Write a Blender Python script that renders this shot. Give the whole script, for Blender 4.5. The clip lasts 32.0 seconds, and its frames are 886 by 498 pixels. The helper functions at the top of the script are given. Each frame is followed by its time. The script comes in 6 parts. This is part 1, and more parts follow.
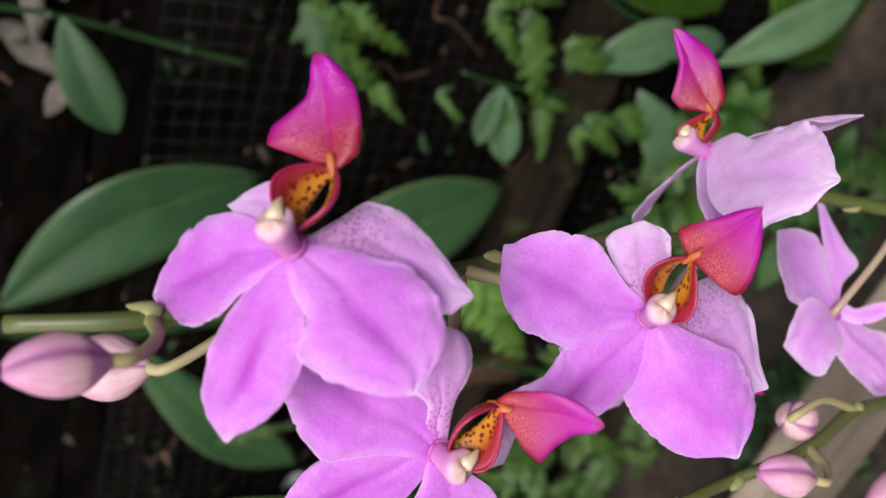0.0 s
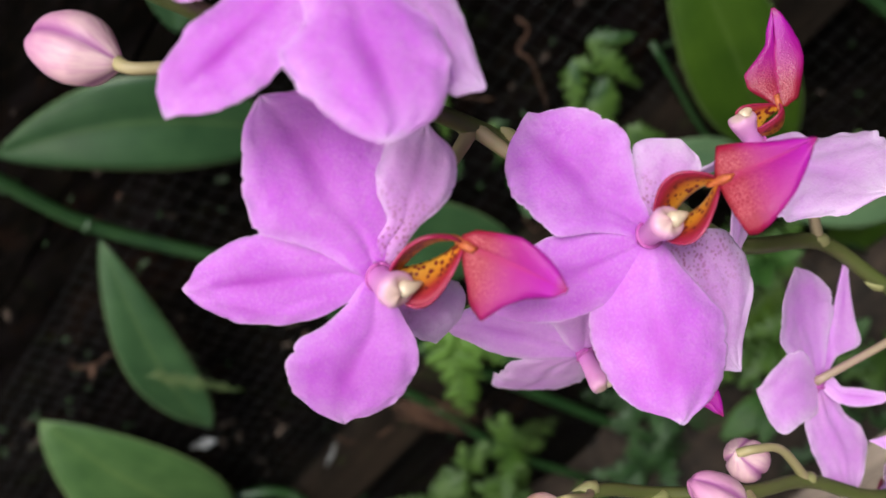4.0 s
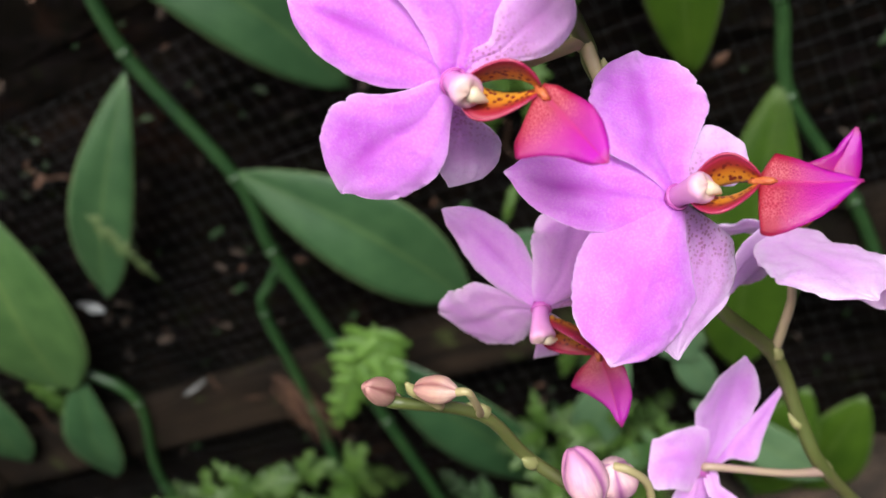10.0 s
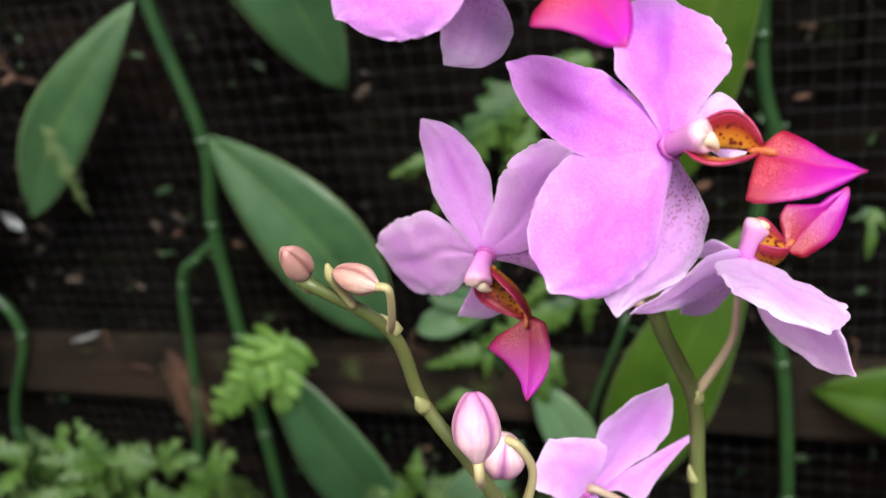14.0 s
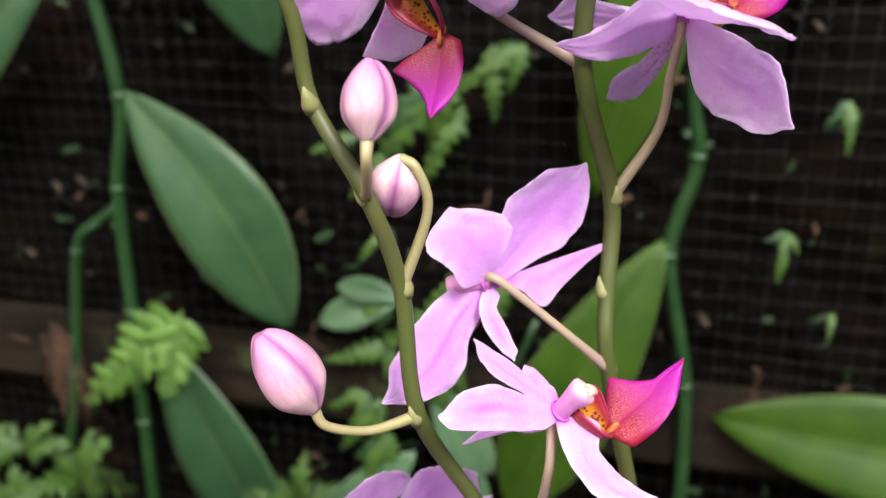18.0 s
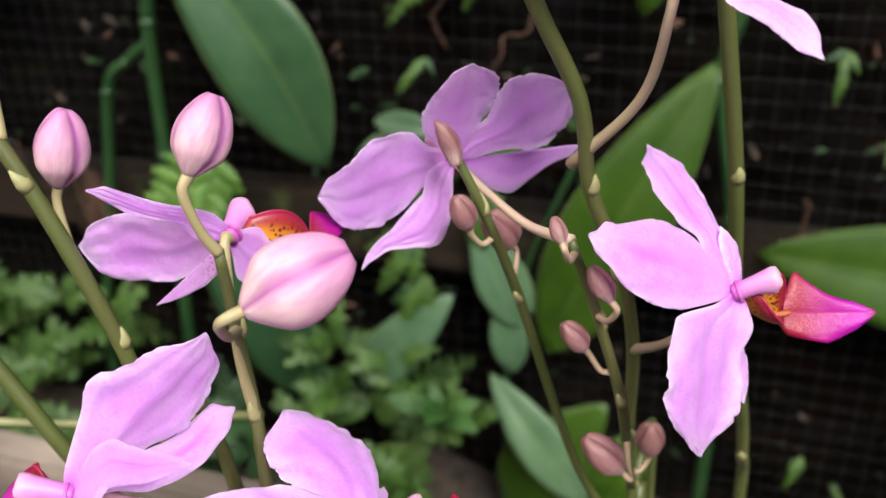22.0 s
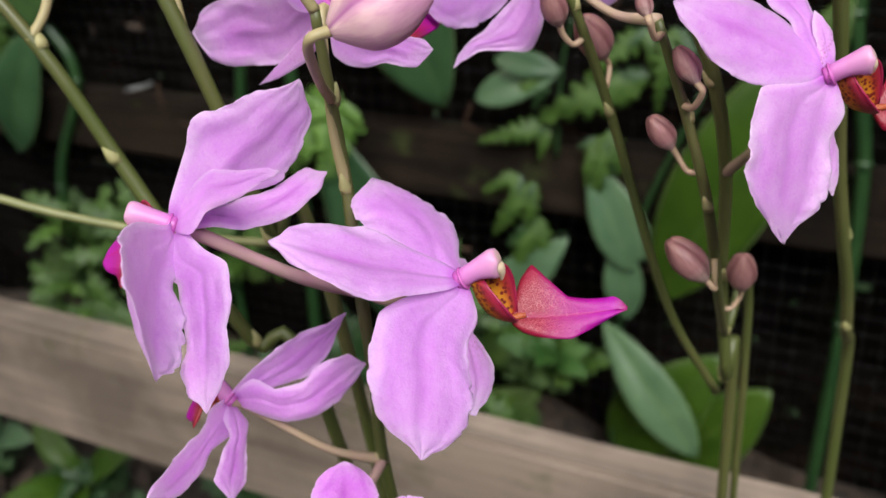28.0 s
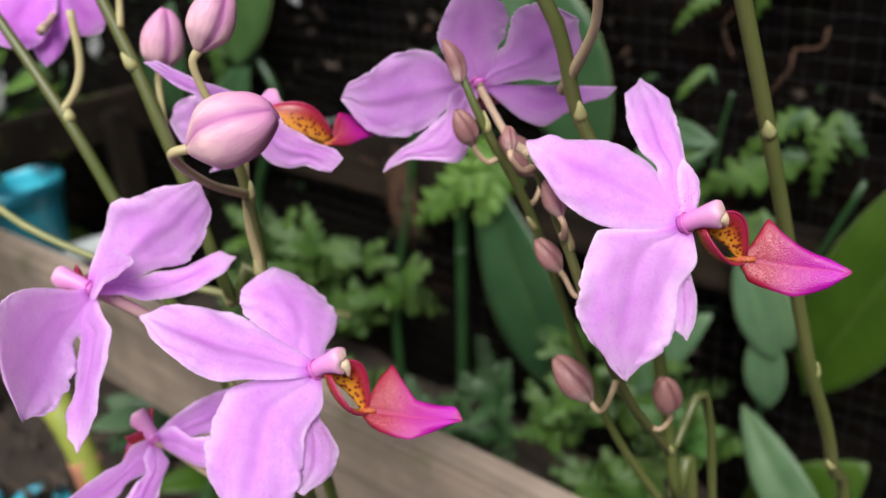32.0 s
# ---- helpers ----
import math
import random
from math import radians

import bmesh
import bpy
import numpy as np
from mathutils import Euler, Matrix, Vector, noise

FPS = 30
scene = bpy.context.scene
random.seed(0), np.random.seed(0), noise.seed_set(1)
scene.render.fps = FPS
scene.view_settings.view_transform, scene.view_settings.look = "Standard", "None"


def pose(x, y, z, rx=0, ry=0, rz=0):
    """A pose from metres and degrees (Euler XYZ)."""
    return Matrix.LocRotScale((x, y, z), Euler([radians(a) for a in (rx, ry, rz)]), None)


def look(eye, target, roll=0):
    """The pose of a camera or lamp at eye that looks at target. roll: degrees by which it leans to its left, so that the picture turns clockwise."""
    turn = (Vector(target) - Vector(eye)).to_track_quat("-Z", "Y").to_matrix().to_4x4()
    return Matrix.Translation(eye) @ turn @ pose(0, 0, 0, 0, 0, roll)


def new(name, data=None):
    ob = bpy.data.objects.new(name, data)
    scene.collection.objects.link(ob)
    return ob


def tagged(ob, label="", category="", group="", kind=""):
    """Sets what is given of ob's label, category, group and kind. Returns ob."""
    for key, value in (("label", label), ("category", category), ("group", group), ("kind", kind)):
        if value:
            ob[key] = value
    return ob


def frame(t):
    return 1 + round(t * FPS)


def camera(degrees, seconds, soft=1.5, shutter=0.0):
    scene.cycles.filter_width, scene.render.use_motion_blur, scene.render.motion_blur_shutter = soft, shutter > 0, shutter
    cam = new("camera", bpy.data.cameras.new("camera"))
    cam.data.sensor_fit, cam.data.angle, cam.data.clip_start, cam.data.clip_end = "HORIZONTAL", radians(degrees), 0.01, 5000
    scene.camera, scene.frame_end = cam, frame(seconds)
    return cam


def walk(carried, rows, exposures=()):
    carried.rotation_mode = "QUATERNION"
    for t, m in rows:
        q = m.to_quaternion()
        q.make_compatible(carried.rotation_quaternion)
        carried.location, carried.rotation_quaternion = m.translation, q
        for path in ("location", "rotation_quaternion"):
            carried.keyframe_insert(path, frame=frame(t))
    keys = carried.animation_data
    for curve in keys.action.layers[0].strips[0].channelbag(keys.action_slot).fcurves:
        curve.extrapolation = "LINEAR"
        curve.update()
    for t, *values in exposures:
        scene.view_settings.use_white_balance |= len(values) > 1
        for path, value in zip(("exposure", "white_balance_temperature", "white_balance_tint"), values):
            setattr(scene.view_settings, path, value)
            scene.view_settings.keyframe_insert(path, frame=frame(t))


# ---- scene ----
cam = camera(52.0, 32.0, soft=1.5)
cam.data.dof.use_dof, cam.data.dof.focus_distance, cam.data.dof.aperture_fstop = True, 0.175, 17.0
METRES = 0.46
BASE = pose(0, 0, 1.3, -92.737, 59.52, -55.211)
ROWS = [
    (0.0, 0.0, 0.0, 0.0, 0.0, 0.0, -0.0),
    (0.5, 0.0012, 0.0034, -0.0114, 0.12, 0.29, -0.43),
    (1.0, 0.0071, 0.0149, -0.021, 0.3, 0.24, -1.27),
    (1.5, 0.0013, 0.0252, -0.0319, 0.13, 0.31, -3.91),
    (2.0, -0.0039, 0.0351, -0.0418, -0.08, 0.61, -8.36),
    (2.5, -0.0017, 0.0309, -0.0448, -0.16, 1.07, -11.53),
    (3.0, -0.0, 0.0363, -0.0588, -0.34, 2.34, -16.31),
    (3.5, 0.0077, 0.0448, -0.0723, -0.65, 3.59, -19.77),
    (4.0, 0.0195, 0.0368, -0.0817, -0.79, 4.23, -21.9),
    (4.5, 0.0188, 0.0322, -0.092, -0.84, 4.7, -23.6),
    (6.5, 0.0224, 0.023, -0.1121, -2.46, 7.51, -34.45),
    (7.0, 0.0308, 0.0205, -0.124, -3.16, 8.08, -38.45),
    (7.5, 0.0417, 0.0207, -0.1304, -3.76, 8.48, -41.38),
    (8.0, 0.0432, 0.0226, -0.1331, -4.45, 8.85, -43.88),
    (8.5, 0.0454, 0.0232, -0.1396, -5.12, 9.36, -45.87),
    (9.0, 0.0424, 0.0227, -0.1456, -6.41, 10.65, -48.66),
    (9.5, 0.0482, 0.0255, -0.1541, -8.4, 12.53, -51.14),
    (10.0, 0.0536, 0.0253, -0.1653, -10.68, 14.79, -53.69),
    (10.5, 0.0559, 0.0194, -0.1669, -12.29, 16.49, -55.82),
    (11.0, 0.0628, 0.023, -0.1693, -14.53, 19.05, -58.48),
    (11.5, 0.0742, 0.0344, -0.1746, -17.02, 21.95, -60.87),
    (12.0, 0.0841, 0.0414, -0.1797, -20.54, 25.64, -63.24),
    (12.5, 0.0943, 0.0453, -0.1833, -23.5, 28.61, -65.09),
    (13.0, 0.0989, 0.0552, -0.1912, -26.86, 32.19, -66.74),
    (13.5, 0.1043, 0.0604, -0.1967, -30.36, 35.97, -68.1),
    (14.0, 0.1164, 0.0623, -0.1961, -36.69, 42.55, -68.99),
    (14.5, 0.1343, 0.0611, -0.1872, -42.79, 48.86, -68.92),
    (16.5, 0.2149, 0.0958, -0.1837, -56.39, 65.03, -68.83),
    (17.0, 0.238, 0.1189, -0.19, -57.99, 66.6, -68.61),
    (17.5, 0.2498, 0.1323, -0.2017, -58.96, 67.52, -68.32),
    (18.0, 0.262, 0.1347, -0.2046, -59.7, 68.15, -68.41),
    (18.5, 0.2729, 0.1335, -0.2071, -59.95, 67.96, -68.34),
    (19.0, 0.2899, 0.1483, -0.2245, -60.47, 67.39, -68.02),
    (19.5, 0.3148, 0.1656, -0.2342, -60.61, 66.58, -67.92),
    (20.0, 0.3446, 0.1839, -0.2401, -60.14, 64.94, -67.87),
    (20.5, 0.3641, 0.2009, -0.2519, -60.15, 64.11, -68.06),
    (21.0, 0.378, 0.2108, -0.2482, -59.65, 63.06, -68.68),
    (21.5, 0.3858, 0.2074, -0.2409, -58.86, 61.99, -69.11),
    (22.0, 0.404, 0.2065, -0.2438, -58.39, 61.3, -69.81),
    (22.5, 0.4129, 0.2105, -0.2505, -57.36, 60.13, -70.7),
    (23.0, 0.4268, 0.1967, -0.2565, -55.86, 58.65, -71.89),
    (23.5, 0.4454, 0.1812, -0.2576, -54.94, 57.85, -72.67),
    (24.0, 0.4718, 0.1884, -0.2568, -55.16, 58.01, -73.34),
    (24.5, 0.474, 0.1855, -0.2594, -55.42, 58.09, -73.55),
    (25.0, 0.4832, 0.1846, -0.2527, -54.78, 57.28, -73.74),
    (25.5, 0.4834, 0.1931, -0.2484, -55.11, 57.45, -73.86),
    (27.5, 0.5075, 0.1972, -0.2451, -51.73, 53.97, -75.92),
    (28.0, 0.503, 0.1948, -0.2443, -49.23, 51.53, -77.45),
    (28.5, 0.495, 0.1908, -0.2385, -45.8, 48.12, -80.16),
    (29.0, 0.4853, 0.1981, -0.2309, -38.37, 41.03, -83.63),
    (29.5, 0.4821, 0.1996, -0.222, -23.92, 26.92, -85.94),
    (30.0, 0.4792, 0.1858, -0.2075, 9.07, -5.48, -87.53),
    (30.5, 0.4797, 0.1891, -0.1808, 56.2, -52.12, -87.89),
    (31.0, 0.4874, 0.1748, -0.1366, 82.95, -78.59, -86.69),
    (31.5, 0.4894, 0.1565, -0.1116, 84.82, -80.14, -86.51),
    (32.0, 0.4852, 0.1448, -0.0778, 85.58, -80.7, -86.29),
]
walk(cam, [(t, BASE @ pose(METRES * x, METRES * y, METRES * z, 90 + pitch, roll, yaw)) for t, x, y, z, yaw, pitch, roll in ROWS],
     exposures=[(0.0, 0.42), (2.0, 0.20), (4.0, 0.36), (9.0, 0.68), (17.0, 1.08), (20.0, 1.0), (23.0, 0.72), (28.0, 0.40), (30.0, 0.46), (32.0, 0.60)])

# ---- light ----
world = bpy.data.worlds.new("sky")
scene.world = world
world.use_nodes = True
wn = world.node_tree
sky = wn.nodes.new("ShaderNodeTexSky")
sky.sky_type, sky.sun_disc = "NISHITA", False
sky.sun_elevation, sky.sun_rotation, sky.dust_density = radians(47), radians(221), 4.0
wn.links.new(sky.outputs[0], wn.nodes["Background"].inputs[0])
wn.nodes["Background"].inputs[1].default_value = 0.125
sun = new("sun", bpy.data.lights.new("sun", "SUN"))
sun.data.energy, sun.data.angle, sun.data.color = 3.5, radians(26), (1.0, 0.97, 0.93)
sun.matrix_world = look((1.6, -1.85, 2.6), (0, 0, 0))

# ---- materials ----
def material(name):
    m = bpy.data.materials.new(name)
    m.use_nodes = True
    nt = m.node_tree
    return m, nt, nt.nodes["Principled BSDF"]


def node(nt, kind, **inputs):
    n = nt.nodes.new(kind)
    for key, value in inputs.items():
        n.inputs[key.replace("_", " ")].default_value = value
    return n


def ramp(nt, source, stops):
    r = nt.nodes.new("ShaderNodeValToRGB")
    while len(r.color_ramp.elements) < len(stops):
        r.color_ramp.elements.new(0.5)
    for e, (at, colour) in zip(r.color_ramp.elements, stops):
        e.position, e.color = at, (*colour, 1) if len(colour) == 3 else colour
    nt.links.new(source, r.inputs[0])
    return r.outputs[0]


def mixed(nt, fac, a, b, blend="MIX"):
    m = nt.nodes.new("ShaderNodeMix")
    m.data_type, m.blend_type = "RGBA", blend
    for socket, value in ((m.inputs[0], fac), (m.inputs[6], a), (m.inputs[7], b)):
        if isinstance(value, bpy.types.NodeSocket):
            nt.links.new(value, socket)
        elif isinstance(value, (int, float)):
            socket.default_value = value
        else:
            socket.default_value = (*value, 1)
    return m.outputs[2]


def maths(nt, op, a, b=0.0, c=0.0):
    m = nt.nodes.new("ShaderNodeMath")
    m.operation = op
    for socket, value in zip(m.inputs, (a, b, c)):
        if isinstance(value, bpy.types.NodeSocket):
            nt.links.new(value, socket)
        else:
            socket.default_value = value
    return m.outputs[0]


def coords(nt, scale=(1, 1, 1), uv=False):
    t = nt.nodes.new("ShaderNodeTexCoord")
    p = nt.nodes.new("ShaderNodeMapping")
    p.inputs["Scale"].default_value = scale
    nt.links.new(t.outputs["UV" if uv else "Object"], p.inputs[0])
    return p.outputs[0]


def noise_at(nt, vector, scale, detail=4.0, rough=0.55):
    n = node(nt, "ShaderNodeTexNoise", Scale=scale, Detail=detail, Roughness=rough)
    nt.links.new(vector, n.inputs["Vector"])
    return n.outputs["Fac"]


def bump(nt, bsdf, height, strength=0.3, distance=0.001):
    b = node(nt, "ShaderNodeBump", Strength=strength, Distance=distance)
    nt.links.new(height, b.inputs["Height"])
    nt.links.new(b.outputs[0], bsdf.inputs["Normal"])


def see_through(nt, bsdf, colour, amount):
    """Thin living tissue lets part of the light through."""
    out = nt.nodes["Material Output"]
    tr = nt.nodes.new("ShaderNodeBsdfTranslucent")
    if isinstance(colour, bpy.types.NodeSocket):
        nt.links.new(colour, tr.inputs[0])
    else:
        tr.inputs[0].default_value = (*colour, 1)
    mx = node(nt, "ShaderNodeMixShader")
    mx.inputs[0].default_value = amount
    nt.links.new(bsdf.outputs[0], mx.inputs[1])
    nt.links.new(tr.outputs[0], mx.inputs[2])
    nt.links.new(mx.outputs[0], out.inputs[0])


def split_uv(nt):
    t = nt.nodes.new("ShaderNodeTexCoord")
    s = nt.nodes.new("ShaderNodeSeparateXYZ")
    nt.links.new(t.outputs["UV"], s.inputs[0])
    return s.outputs[0], s.outputs[1]


def petal_material(name, pale, mid, deep, spots, lit_white_edge, stripe=0.35):
    m, nt, b = material(name)
    u, v = split_uv(nt)
    across = maths(nt, "ABSOLUTE", maths(nt, "SUBTRACT", v, 0.5))
    cloud = noise_at(nt, coords(nt, (1, 1, 1)), 75, 4)
    col = mixed(nt, ramp(nt, cloud, [(0.35, (0, 0, 0)), (0.7, (1, 1, 1))]), mid, pale)
    # lengthwise veins
    vein_vec = coords(nt, (3, 34, 1), uv=True)
    vein = noise_at(nt, vein_vec, 1.0, 5, 0.6)
    col = mixed(nt, maths(nt, "MULTIPLY", ramp(nt, vein, [(0.44, (0, 0, 0)), (0.70, (1, 1, 1))]), 0.06), col, deep)
    thread = maths(nt, "ABSOLUTE", maths(nt, "SUBTRACT", noise_at(nt, coords(nt, (1.7, 17, 1), uv=True), 1.0, 3, 0.5), 0.5))
    thread = ramp(nt, thread, [(0.0, (1, 1, 1)), (0.022, (0, 0, 0))])
    col = mixed(nt, maths(nt, "MULTIPLY", thread, 0.20), col, deep)
    grain = noise_at(nt, coords(nt), 2100, 3)
    col = mixed(nt, maths(nt, "MULTIPLY", ramp(nt, grain, [(0.44, (0, 0, 0)), (0.66, (1, 1, 1))]), 0.42), col, (0.95, 0.74, 0.97))
    # thin whitish margin, with the light caught along it painted in
    rim = ramp(nt, maths(nt, "MAXIMUM", maths(nt, "MULTIPLY", across, 2.0), u), [(0.955, (0, 0, 0)), (0.995, (0.75, 0.75, 0.75))])
    col = mixed(nt, rim, col, (0.93, 0.78, 0.95))
    # deeper stripe along the midrib towards the tip
    rib = ramp(nt, maths(nt, "ADD", across, maths(nt, "MULTIPLY", maths(nt, "SUBTRACT", vein, 0.5), 0.16)), [(0.0, (1, 1, 1)), (0.15, (0, 0, 0))])
    along = ramp(nt, u, [(0.20, (0, 0, 0)), (0.66, (1, 1, 1)), (0.88, (0, 0, 0))])
    col = mixed(nt, maths(nt, "MULTIPLY", maths(nt, "MULTIPLY", rib, along), stripe), col, deep)
    # white margin, plus sunlit highlights on the tips put into the colour
    if lit_white_edge:
        edge = ramp(nt, maths(nt, "MAXIMUM", maths(nt, "MULTIPLY", across, 2.0), maths(nt, "POWER", u, 2.0)), [(0.62, (0, 0, 0)), (0.98, (1, 1, 1))])
        col = mixed(nt, maths(nt, "MULTIPLY", edge, lit_white_edge), col, (0.92, 0.82, 0.94))
    blotch = noise_at(nt, coords(nt), 210, 6, 0.7)
    col = mixed(nt, maths(nt, "MULTIPLY", ramp(nt, blotch, [(0.44, (0, 0, 0)), (0.70, (1, 1, 1))]), 0.28), col, deep)
    fleck = noise_at(nt, coords(nt), 1100, 3)
    col = mixed(nt, maths(nt, "MULTIPLY", ramp(nt, fleck, [(0.56, (0, 0, 0)), (0.68, (1, 1, 1))]), 0.27), col, deep)
    # darker throat
    col = mixed(nt, ramp(nt, u, [(0.03, (0.75, 0.75, 0.75)), (0.10, (0, 0, 0))]), col, deep)
    if spots:
        vo = node(nt, "ShaderNodeTexVoronoi", Scale=1250.0)
        nt.links.new(coords(nt), vo.inputs["Vector"])
        dot = ramp(nt, vo.outputs["Distance"], [(0.30, (1, 1, 1)), (0.44, (0, 0, 0))])
        where = maths(nt, "MULTIPLY", ramp(nt, u, [(0.26, (1, 1, 1)), (0.68, (0, 0, 0))]), ramp(nt, noise_at(nt, coords(nt), 160, 1), [(0.24, (0, 0, 0)), (0.40, (1, 1, 1))]))
        col = mixed(nt, maths(nt, "MULTIPLY", maths(nt, "MULTIPLY", dot, where), 0.85), col, (0.36, 0.02, 0.16))
    info = nt.nodes.new("ShaderNodeObjectInfo")
    tone = ramp(nt, info.outputs["Random"], [(0.0, (0.90, 0.82, 0.94)), (1.0, (1.0, 1.0, 1.0))])
    col = mixed(nt, 1.0, col, tone, "MULTIPLY")
    nt.links.new(col, b.inputs["Base Color"])
    b.inputs["Roughness"].default_value = 0.36
    b.inputs["Sheen Weight"].default_value = 0.30
    swell = noise_at(nt, coords(nt), 110.0, 1)
    h = maths(nt, "ADD", maths(nt, "MULTIPLY", swell, 0.9), maths(nt, "ADD", maths(nt, "MULTIPLY", vein, 0.05), maths(nt, "MULTIPLY", grain, 0.9)))
    bump(nt, b, h, 0.4, 0.0009)
    see_through(nt, b, mixed(nt, 0.34, (0.99, 0.80, 1.0), col), 0.57)
    return m


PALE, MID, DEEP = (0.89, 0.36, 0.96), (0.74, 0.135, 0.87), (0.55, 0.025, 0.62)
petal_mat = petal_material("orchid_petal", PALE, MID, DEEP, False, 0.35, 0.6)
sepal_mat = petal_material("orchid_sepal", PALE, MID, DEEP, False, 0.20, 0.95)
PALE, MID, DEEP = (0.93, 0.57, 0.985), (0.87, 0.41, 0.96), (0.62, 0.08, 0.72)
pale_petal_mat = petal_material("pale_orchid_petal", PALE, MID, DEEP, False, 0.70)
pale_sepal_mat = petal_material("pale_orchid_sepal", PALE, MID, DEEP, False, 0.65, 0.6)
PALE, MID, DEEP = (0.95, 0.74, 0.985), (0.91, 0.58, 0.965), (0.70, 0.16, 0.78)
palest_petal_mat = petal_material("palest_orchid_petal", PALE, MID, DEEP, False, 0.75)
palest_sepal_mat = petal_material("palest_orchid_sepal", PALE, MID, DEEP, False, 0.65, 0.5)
spotted_mat = petal_material("orchid_spotted_sepal", (0.93, 0.66, 0.96), (0.88, 0.50, 0.93), (0.66, 0.14, 0.70), True, 0.9)


def lip_material():
    m, nt, b = material("orchid_lip")
    u, v = split_uv(nt)
    across = maths(nt, "ABSOLUTE", maths(nt, "SUBTRACT", v, 0.5))
    col = ramp(nt, u, [(0.0, (0.28, 0.008, 0.016)), (0.24, (0.27, 0.003, 0.040)), (0.46, (0.33, 0.003, 0.17)), (0.88, (0.38, 0.004, 0.33)), (1.0, (0.26, 0.004, 0.10))])
    vo = node(nt, "ShaderNodeTexVoronoi", Scale=1900.0)
    vo.feature = "DISTANCE_TO_EDGE"
    nt.links.new(coords(nt), vo.inputs["Vector"])
    net = ramp(nt, vo.outputs["Distance"], [(0.02, (1, 1, 1)), (0.14, (0, 0, 0))])
    patch = maths(nt, "MULTIPLY", ramp(nt, u, [(0.02, (0, 0, 0)), (0.10, (1, 1, 1)), (0.30, (0.8, 0.8, 0.8)), (0.55, (0, 0, 0))]), ramp(nt, across, [(0.02, (0, 0, 0)), (0.10, (1, 1, 1)), (0.30, (1, 1, 1)), (0.44, (0, 0, 0))]))
    col = mixed(nt, maths(nt, "MULTIPLY", net, maths(nt, "MULTIPLY", patch, 0.42)), col, (0.70, 0.20, 0.22))
    col = mixed(nt, maths(nt, "MULTIPLY", ramp(nt, across, [(0.0, (1, 1, 1)), (0.07, (0, 0, 0))]), 0.5), col, (0.40, 0.01, 0.12))
    nt.links.new(col, b.inputs["Base Color"])
    b.inputs["Roughness"].default_value = 0.42
    bump(nt, b, vo.outputs["Distance"], 0.35, 0.0004)
    see_through(nt, b, col, 0.16)
    return m


def lobe_material():
    m, nt, b = material("orchid_side_lobe")
    u, v = split_uv(nt)
    col = ramp(nt, v, [(0.0, (0.62, 0.31, 0.035)), (0.46, (0.55, 0.19, 0.014)), (0.70, (0.34, 0.03, 0.02)), (1.0, (0.30, 0.008, 0.05))])
    vo = node(nt, "ShaderNodeTexVoronoi", Scale=980.0)
    nt.links.new(coords(nt), vo.inputs["Vector"])
    dot = ramp(nt, vo.outputs["Distance"], [(0.34, (1, 1, 1)), (0.47, (0, 0, 0))])
    where = ramp(nt, v, [(0.10, (1, 1, 1)), (0.7, (1, 1, 1)), (0.85, (0, 0, 0))])
    col = mixed(nt, maths(nt, "MULTIPLY", dot, where), col, (0.16, 0.012, 0.012))
    nt.links.new(col, b.inputs["Base Color"])
    b.inputs["Roughness"].default_value = 0.4
    see_through(nt, b, col, 0.2)
    return m


def simple(name, a, c, scale=40.0, rough=0.55, height=0.2, distance=0.001, stretch=(1, 1, 1), through_light=0.0, detail=5.0):
    m, nt, b = material(name)
    n = noise_at(nt, coords(nt, stretch), scale, detail)
    big = noise_at(nt, coords(nt, stretch), scale * 0.17, 2)
    f = maths(nt, "ADD", maths(nt, "MULTIPLY", n, 0.6), maths(nt, "MULTIPLY", big, 0.4))
    col = ramp(nt, f, [(0.36, a), (0.64, c)])
    nt.links.new(col, b.inputs["Base Color"])
    b.inputs["Roughness"].default_value = rough
    bump(nt, b, n, height, distance)
    if through_light:
        see_through(nt, b, col, through_light)
    return m


lip_mat, lobe_mat = lip_material(), lobe_material()


def column_material():
    m, nt, b = material("orchid_column")
    u, v = split_uv(nt)
    col = ramp(nt, u, [(0.0, (0.42, 0.07, 0.36)), (0.10, (0.52, 0.13, 0.46)), (0.22, (0.58, 0.20, 0.52)), (0.45, (0.60, 0.24, 0.52)), (0.66, (0.62, 0.27, 0.52)), (0.82, (0.64, 0.33, 0.50)), (0.89, (0.64, 0.44, 0.44)), (1.0, (0.58, 0.40, 0.34))])
    n = noise_at(nt, coords(nt), 500, 3)
    col = mixed(nt, ramp(nt, n, [(0.5, (0, 0, 0)), (0.75, (0.4, 0.4, 0.4))]), col, (0.62, 0.20, 0.44))
    nt.links.new(col, b.inputs["Base Color"])
    b.inputs["Roughness"].default_value = 0.42
    see_through(nt, b, col, 0.12)
    return m


column_mat = column_material()
rim_mat = simple("lobe_rim", (0.22, 0.006, 0.030), (0.34, 0.02, 0.08), 900, 0.4, 0.1, 0.0002)
collar_mat = simple("column_collar", (0.34, 0.05, 0.27), (0.48, 0.12, 0.40), 700, 0.5, 0.1, 0.0002)
callus_mat = simple("orange_callus", (0.34, 0.05, 0.02), (0.50, 0.15, 0.04), 1400, 0.45, 0.8, 0.0004)
cap_mat = simple("anther_cap", (0.56, 0.42, 0.28), (0.66, 0.55, 0.40), 300, 0.4, 0.1, 0.0003)
pedicel_mat = simple("orchid_pedicel", (0.34, 0.22, 0.20), (0.36, 0.29, 0.17), 60, 0.5, 0.15, 0.0004)
